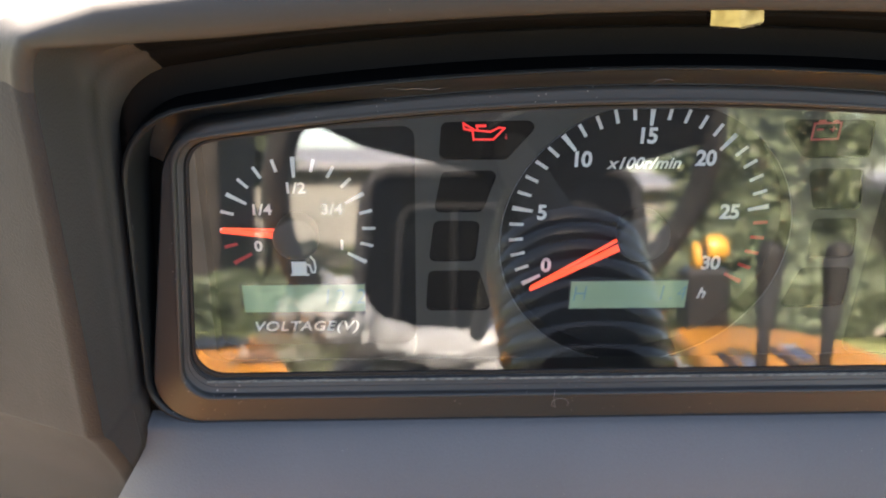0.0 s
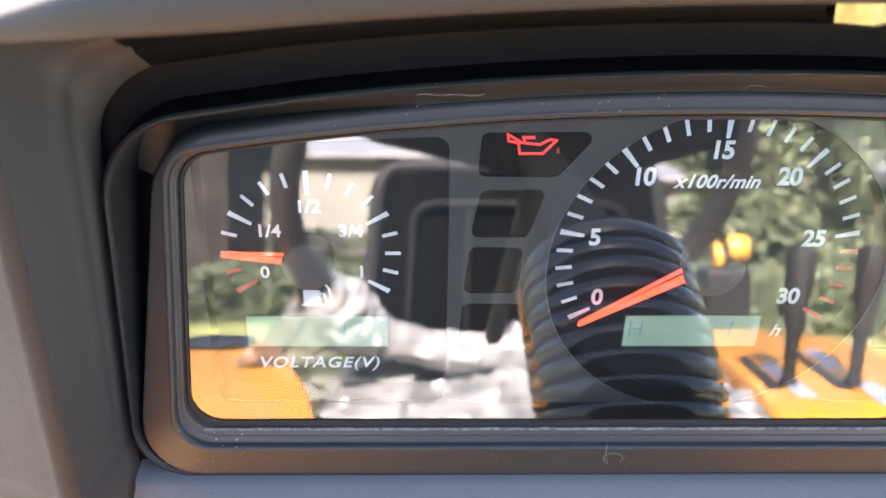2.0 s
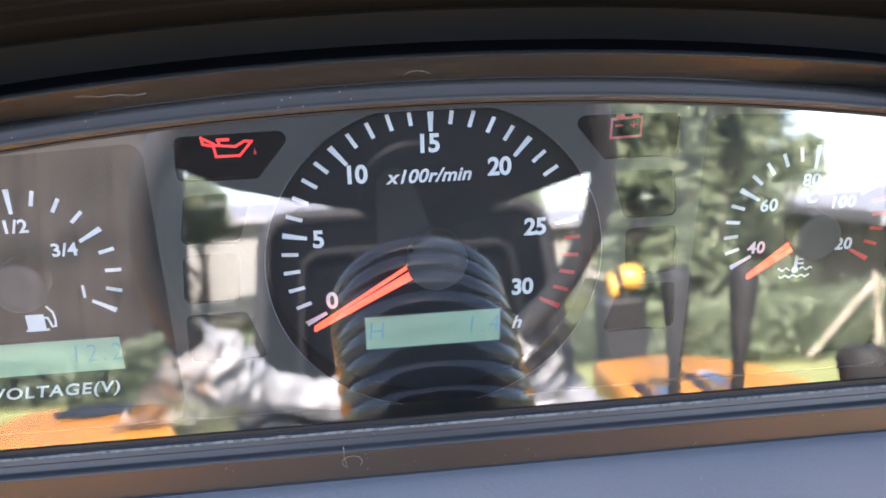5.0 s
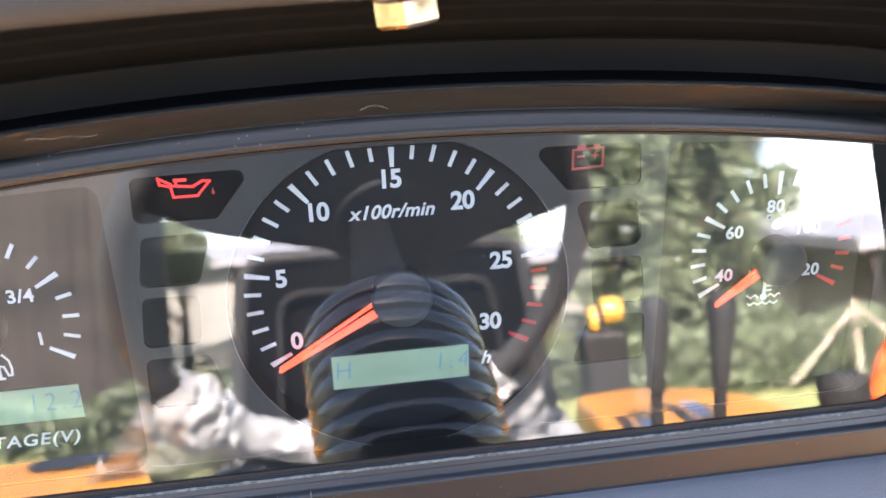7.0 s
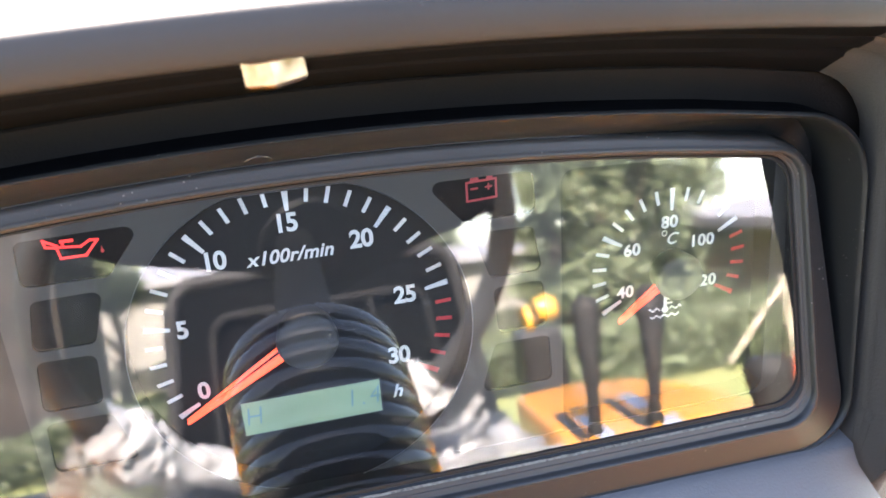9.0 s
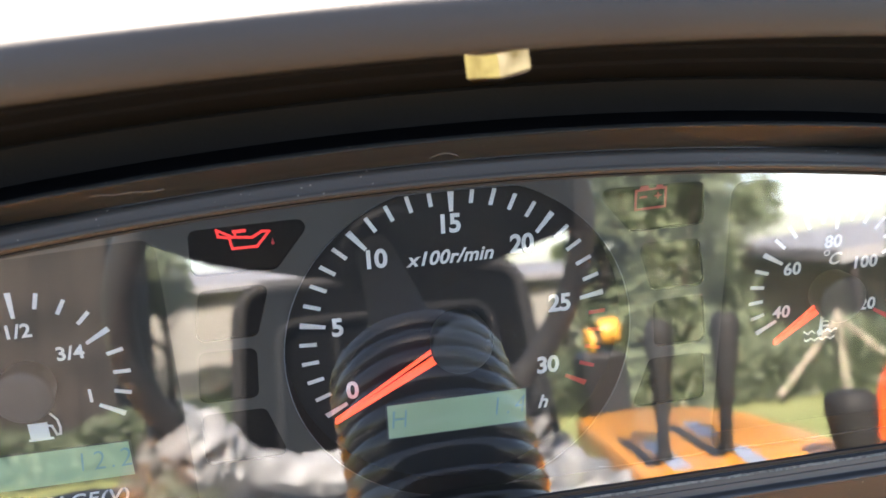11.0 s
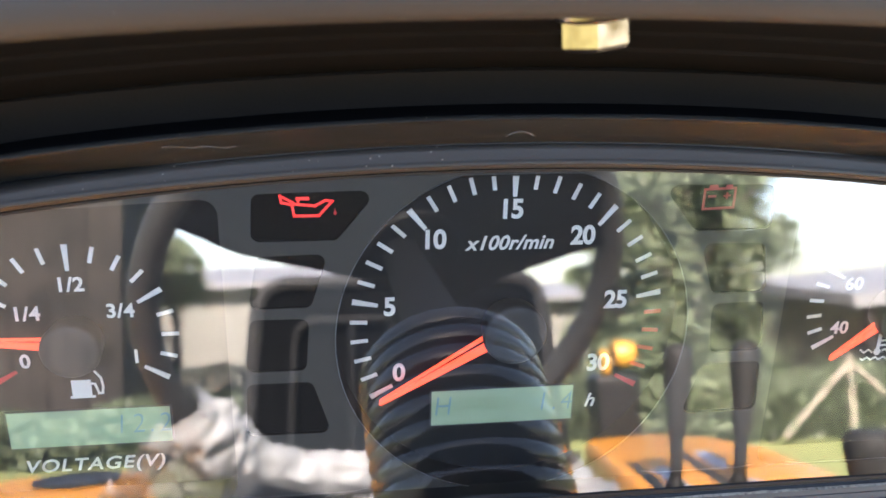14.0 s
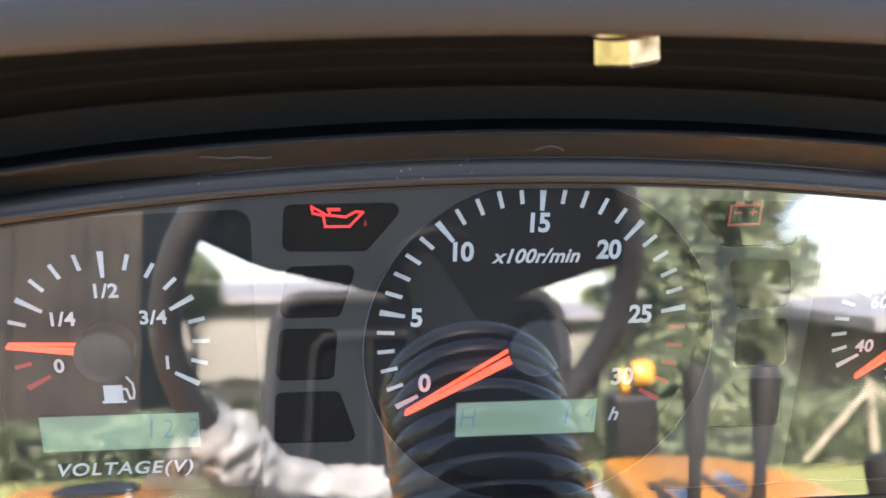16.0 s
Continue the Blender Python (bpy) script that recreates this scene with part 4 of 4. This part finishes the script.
def console(name, x, y, top, label, bulge, plan):
    root = thing(name, pose(x, y, Z - 0.78), label, "console")
    h = top - (Z - 0.78)
    bm = bmesh.new()
    base = fillet(plan, bulge, 8)
    loft(bm, [[Vector((x, y, 0)) for x, y in base], [Vector((x, y, h - 0.02)) for x, y in base], [Vector((x * 0.985, y * 0.99, h - 0.006)) for x, y in base],
              [Vector((x * 0.95, y * 0.965, h)) for x, y in base]], cap=True)
    part("body", bm, M_ORANGE, root, "glossy orange painted body", True, 40)
    return root, h


cx, cy = -0.31, -0.68
plan = [(x - cx, y - cy) for x, y in ((-0.455, -0.92), (-0.455, -0.45), (-0.165, -0.45), (-0.195, -0.60), (-0.245, -0.78), (-0.285, -0.93))]
left, h = console("left_console", cx, cy, Z - 0.160, "orange painted side console with a dark oval recess", 0.035, plan)
bm = bmesh.new()
prof = [(0.0, 0.001), (0.0, 0.046), (0.004, 0.052), (0.006, 0.049), (0.003, 0.042), (0.002, 0.001)]
lathe(bm, (-0.040, -0.185, h - 0.002), (0, 0, 1), prof, 28)
part("oval_recess", bm, M_BLACK, left, "black oval cup recess", True)

cx, cy = 0.42, -0.88
plan = [(x - cx, y - cy) for x, y in ((0.352, -1.175), (0.300, -0.80), (0.262, -0.60), (0.52, -0.60), (0.552, -0.78), (0.572, -1.00), (0.545, -1.13), (0.470, -1.205))]
right, h = console("right_console", cx, cy, Z - 0.190, "orange painted control console with dark strips and pale stickers", 0.03, plan)


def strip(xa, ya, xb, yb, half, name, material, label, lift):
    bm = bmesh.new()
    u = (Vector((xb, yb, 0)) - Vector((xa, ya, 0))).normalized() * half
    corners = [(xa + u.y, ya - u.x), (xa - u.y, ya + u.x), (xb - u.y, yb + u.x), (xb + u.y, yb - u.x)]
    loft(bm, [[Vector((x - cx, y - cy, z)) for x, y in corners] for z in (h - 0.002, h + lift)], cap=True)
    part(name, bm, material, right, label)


for xa, ya, xb, yb in ((0.366, -0.885, 0.337, -0.70), (0.470, -0.985, 0.443, -0.86), (0.436, -0.775, 0.412, -0.665)):
    strip(xa, ya, xb, yb, 0.011, "sticker", M_STICKER, "pale blue symbol sticker", 0.0012)
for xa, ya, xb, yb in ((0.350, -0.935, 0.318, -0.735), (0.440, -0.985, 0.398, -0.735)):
    strip(xa, ya, xb, yb, 0.0085, "dark_strip", M_BLACK, "flat dark strip beside a lever", 0.0008)


def lever(x, y, lean, label):
    root = thing("control_lever", pose(x, y, Z - 0.190), label, "lever", "levers on the right console")
    bm = bmesh.new()
    tube(bm, (0, 0, 0), (lean * 0.5, 0, 0.09), 0.0075, 0.0075, 12)
    part("stem", bm, M_BLACK, root, "", True)
    bm = bmesh.new()
    lathe(bm, (lean * 0.33, 0, 0.056), (lean, 0, 0.18), [(0, 0.008), (0.004, 0.0105), (0.030, 0.0115), (0.066, 0.0160), (0.092, 0.0175), (0.102, 0.0155), (0.108, 0.0100), (0.110, 0.001)], 18)
    part("grip", bm, M_GRIP, root, "black rubber grip", True)
    bm = bmesh.new()
    lathe(bm, (0, 0, 0.001), (0, 0, 1), [(0, 0.0105), (0.004, 0.0105), (0.009, 0.0080)], 18)
    part("boot", bm, M_RUBBER, root, "", True)


lever(0.338, -0.755, 0.014, "black control lever with a rubber grip on the orange console")
lever(0.415, -0.755, 0.022, "black control lever with a rubber grip beside its twin")

knob = thing("yellow_knob", pose(0.421, -1.227, Z - 0.178) @ Matrix.Scale(1.18, 4), "yellow two-part knob on a dark post", "knob")
bm = bmesh.new()
box(bm, (-0.03, -0.03, -0.45), (0.035, 0.03, 0.075), 0.008)
part("post", bm, M_BLACK, knob, "dark post")
bm = bmesh.new()
lathe(bm, (0.006, 0, 0.102), (1, 0.1, 0.05), [(0, 0.010), (0.0, 0.017), (0.008, 0.020), (0.022, 0.020), (0.030, 0.016), (0.032, 0.001)], 24)
part("cap", bm, M_YELLOW, knob, "", True)
bm = bmesh.new()
lathe(bm, (-0.014, 0, 0.090), (1, 0.1, 0.05), [(0, 0.001), (0.0, 0.018), (0.004, 0.021), (0.010, 0.021), (0.013, 0.016), (0.013, 0.001)], 24)
part("flange", bm, M_YELLOW, knob, "", True)
bm = bmesh.new()
tube(bm, (-0.006, 0, 0.07), (0.012, 0, 0.102), 0.009, 0.009, 12)
part("neck", bm, M_BLACK, knob, "", True)

stick = thing("black_joystick", pose(0.495, -0.62, Z - 0.196), "short black joystick with a rounded head", "lever")
bm = bmesh.new()
lathe(bm, (0, 0, 0), (0, 0, 1), [(0, 0.012), (0.002, 0.017), (0.012, 0.020), (0.06, 0.0265), (0.072, 0.0262), (0.079, 0.021), (0.081, 0.001)], 20)
part("head", bm, M_GRIP, stick, "black rounded head", True)
bm = bmesh.new()
tube(bm, (0, 0, -0.04), (0, 0, 0.004), 0.014, 0.012, 12)
part("stem", bm, M_BLACK, stick, "", True)
brake = thing("red_lever", pose(0.549, -0.62, Z - 0.195), "bright red-orange curved hand lever", "lever")
bm = bmesh.new()
path = [Vector((0.02, 0, -0.59)), Vector((0.0, 0, 0.0)), Vector((-0.006, 0, 0.02)), Vector((0.0, 0, 0.045)), Vector((0.008, 0, 0.07)), Vector((0.016, 0, 0.09)), Vector((0.026, 0, 0.10))]
for (p, q), (r0, r1) in zip(zip(path, path[1:]), ((0.012, 0.014), (0.014, 0.021), (0.021, 0.025), (0.025, 0.025), (0.025, 0.022), (0.022, 0.012))):
    tube(bm, p, q, r0, r1, 14)
part("handle", bm, M_REDGRIP, brake, "", True)

# ---- surroundings ----
bm = bmesh.new()
n = 40
verts = [[bm.verts.new((-400 + 800 * i / n, -400 + 800 * j / n, 0)) for i in range(n + 1)] for j in range(n + 1)]
for j in range(n):
    for i in range(n):
        bm.faces.new((verts[j][i], verts[j][i + 1], verts[j + 1][i + 1], verts[j + 1][i]))
solid("ground", bm, M_GRASS, pose(0, 0, 0), "mown green grass ground", "ground", kind="structure")
bm = bmesh.new()
box(bm, (-9, -1.9, -0.2), (9, 14, 0.03), 0.02)
solid("apron", bm, M_CONCRETE, pose(0, 0, 0), "grey sunlit concrete apron", "pavement", kind="structure")


def house():
    root = thing("farm_building", pose(1.5, -26, 0), "low beige rendered farm building with grey roof", "building")
    w, d, h = 7.0, 4.0, 3.0
    bm = bmesh.new()
    box(bm, (-w, -d, 0), (2.9, 0, h))
    part("wall", bm, M_RENDERED, root, "beige rendered wall")
    bm = bmesh.new()
    loft(bm, [[Vector((x, 0.6, h - 0.05)), Vector((x, 0.6, h + 0.12)), Vector((x, -d - 0.4, h + 0.9)), Vector((x, -d - 0.4, h + 0.7))] for x in (-w - 0.5, 3.2)], cap=True)
    part("roof", bm, M_ROOF, root, "grey sheet roof with a deep eave")
    bm = bmesh.new()
    box(bm, (2.9, -d, 0), (w + 0.6, -0.3, 2.3))
    part("wing_wall", bm, M_RENDERED, root, "beige rendered wall of the lower wing")
    bm = bmesh.new()
    loft(bm, [[Vector((x, 0.3, 2.28)), Vector((x, 0.3, 2.44)), Vector((x, -d - 0.4, 3.0)), Vector((x, -d - 0.4, 2.8))] for x in (2.9, w + 1.0)], cap=True)
    part("wing_roof", bm, M_ROOF, root, "grey sheet roof of the lower wing")


house()


def barn():
    root = thing("timber_barn", pose(-6.2, -13.6, 0), "weathered brown timber barn", "building")
    n = 22
    for i in range(n):
        bm = bmesh.new()
        x = -3.0 + 6.0 * i / n
        box(bm, (x, 0, 0.0), (x + 6.0 / n - 0.012, 0.035 + 0.02 * random.random(), 4.9 + 0.05 * random.random()), 0.004, 1)
        part("plank", bm, M_TIMBER, root)
    bm = bmesh.new()
    box(bm, (-3.0, -3, 0), (3.0, -0.01, 4.85))
    part("wall", bm, M_TIMBER, root)
    bm = bmesh.new()
    loft(bm, [[Vector((x, 0.5, 4.85)), Vector((x, 0.5, 4.98)), Vector((x, -3.4, 6.1)), Vector((x, -3.4, 5.95))] for x in (-3.3, 3.3)], cap=True)
    part("roof", bm, M_ROOF, root)


barn()


def open_shed():
    root = thing("open_shed", pose(12.8, -17.5, 0), "open shed with a dark sloping roof", "building")
    bm = bmesh.new()
    loft(bm, [[Vector((x, 2.4, 1.75 + 0.06 * (x + 3))), Vector((x, 2.4, 2.0 + 0.06 * (x + 3))), Vector((x, -2.4, 2.5 + 0.06 * (x + 3))), Vector((x, -2.4, 2.3 + 0.06 * (x + 3)))] for x in (-3, 5)], cap=True)
    part("roof", bm, M_ROOF, root, "dark sloping roof sheet")
    for x in (-2.6, 0.2, 3.0, 4.8):
        bm = bmesh.new()
        box(bm, (x - 0.08, 2.1, 0), (x + 0.08, 2.26, 1.9 + 0.06 * (x + 3)), 0.01)
        part("post", bm, M_TIMBER, root)
    bm = bmesh.new()
    box(bm, (-2.8, -2.3, 0), (4.9, -2.1, 2.2))
    part("back_wall", bm, M_RENDERED, root, "pale back wall")


open_shed()


def fence():
    root = thing("timber_fence", pose(0, -10.6, 0), "pale timber fence post with two diagonal braces", "fence")
    for x in (6.76,):
        bm = bmesh.new()
        tube(bm, (x, 0, 0), (x, 0, 1.15), 0.055, 0.05, 10)
        part("post", bm, M_POST, root, "pale round timber post", True)
    for x, s in ((6.76, -1), (6.76, 1)):
        bm = bmesh.new()
        tube(bm, (x + 0.05 * s, 0.02, 1.0), (x + 1.0 * s, 0.05, 0.12), 0.042, 0.042, 8)
        part("brace", bm, M_POST, root, "", True)


fence()


def tree(x, y, height, crown_r, crown_z, leaves, material, seed, label):
    rnd = random.Random(seed)
    root = thing("tree", pose(x, y, 0), label, "tree", "trees behind the fence")
    bm = bmesh.new()
    tube(bm, (0, 0, 0), (0.1, 0, height * 0.35), 0.10, 0.08, 10)
    tube(bm, (0.1, 0, height * 0.35), (0.0, 0.1, height * 0.85), 0.08, 0.02, 8)
    for k in range(9):
        a = rnd.uniform(0, 2 * math.pi)
        z0 = height * rnd.uniform(0.22, 0.65)
        tip = Vector((math.cos(a) * crown_r * rnd.uniform(0.5, 0.9), math.sin(a) * crown_r * rnd.uniform(0.5, 0.9), z0 + height * rnd.uniform(0.1, 0.3)))
        tube(bm, (0.05, 0, z0), tip, 0.06, 0.015, 6)
    part("trunk", bm, M_BARK, root, "", True)
    # clumps of leaves round many centres, with gaps between
    centres = []
    for k in range(70):
        a, e = rnd.uniform(0, 2 * math.pi), math.asin(rnd.uniform(-0.9, 1))
        r = crown_r * rnd.uniform(0.12, 1.0)
        centres.append((Vector((math.cos(a) * math.cos(e) * r, math.sin(a) * math.cos(e) * r, max(0.7, crown_z + math.sin(e) * (height - crown_z)))), rnd.uniform(0.28, 0.6) * crown_r * 0.72))
    verts, faces = [], []
    for k in range(leaves):
        c, r = centres[rnd.randrange(len(centres))]
        p = c + Vector((rnd.gauss(0, 0.45), rnd.gauss(0, 0.45), rnd.gauss(0, 0.38))) * r
        s = rnd.uniform(0.05, 0.105)
        u = Vector((rnd.gauss(0, 1), rnd.gauss(0, 1), rnd.gauss(0, 0.6))).normalized()
        w = u.cross(Vector((rnd.gauss(0, 1), rnd.gauss(0, 1), rnd.gauss(0, 1)))).normalized()
        i = len(verts)
        verts += [p - u * s, p + w * s * 0.55, p + u * s, p - w * s * 0.55]
        faces.append((i, i + 1, i + 2, i + 3))
    me = bpy.data.meshes.new("crown")
    me.from_pydata([tuple(v) for v in verts], [], faces)
    me.materials.append(material)
    ob = new("crown", me)
    ob.parent = root
    tagged(ob, "loose crown of small green leaves")


tree(5.9, -13.6, 6.4, 1.40, 2.6, 36000, M_LEAF, 1, "broad leafy green tree behind the fence")
tree(5.0, -15.0, 5.2, 0.75, 2.5, 16000, M_LEAF, 5, "leafy green tree at the end of the fence")
tree(7.5, -15.8, 5.8, 1.35, 2.6, 17000, M_LEAF, 2, "green leafy tree behind the fence")
tree(8.0, -19.5, 7.6, 1.9, 4.0, 14000, M_LEAF_DARK, 3, "tall dark green tree behind the fence")
tree(6.3, -32.0, 4.1, 1.3, 2.6, 9000, M_LEAF, 6, "rounded green tree behind the farm building")
tree(-3.75, -21.0, 3.8, 0.7, 3.1, 6000, M_LEAF, 4, "small light green tree beside the farm building")


def hedge(name, x0, x1, y, height, count, seed, label):
    rnd = random.Random(seed)
    verts, faces = [], []
    for k in range(count):
        x = rnd.uniform(x0, x1)
        top = height * (0.7 + 0.3 * noise.noise((x * 0.9, seed, 0)))
        p = Vector((x, y + rnd.gauss(0, 0.35), max(0.03, top * rnd.random() ** 0.7)))
        s = rnd.uniform(0.03, 0.07)
        u = Vector((rnd.gauss(0, 1), rnd.gauss(0, 1), rnd.gauss(0, 0.8))).normalized()
        w = u.cross(Vector((rnd.gauss(0, 1), rnd.gauss(0, 1), rnd.gauss(0, 1)))).normalized()
        i = len(verts)
        verts += [p - u * s, p + w * s * 0.5, p + u * s, p - w * s * 0.5]
        faces.append((i, i + 1, i + 2, i + 3))
    me = bpy.data.meshes.new(name)
    me.from_pydata([tuple(v) for v in verts], [], faces)
    me.materials.append(M_LEAF_DARK if seed % 2 else M_LEAF)
    ob = new(name, me)
    tagged(ob, label, "hedge", kind="stuff")


hedge("hedge", -9.5, 4.0, -12.4, 1.10, 30000, 11, "rough green hedge along the grass")
hedge("hedge", 3.5, 12.0, -11.3, 1.25, 24000, 12, "rough green undergrowth behind the fence")
hedge("hedge", -14.0, 16.0, -21.0, 1.3, 30000, 13, "far dark green bushes")
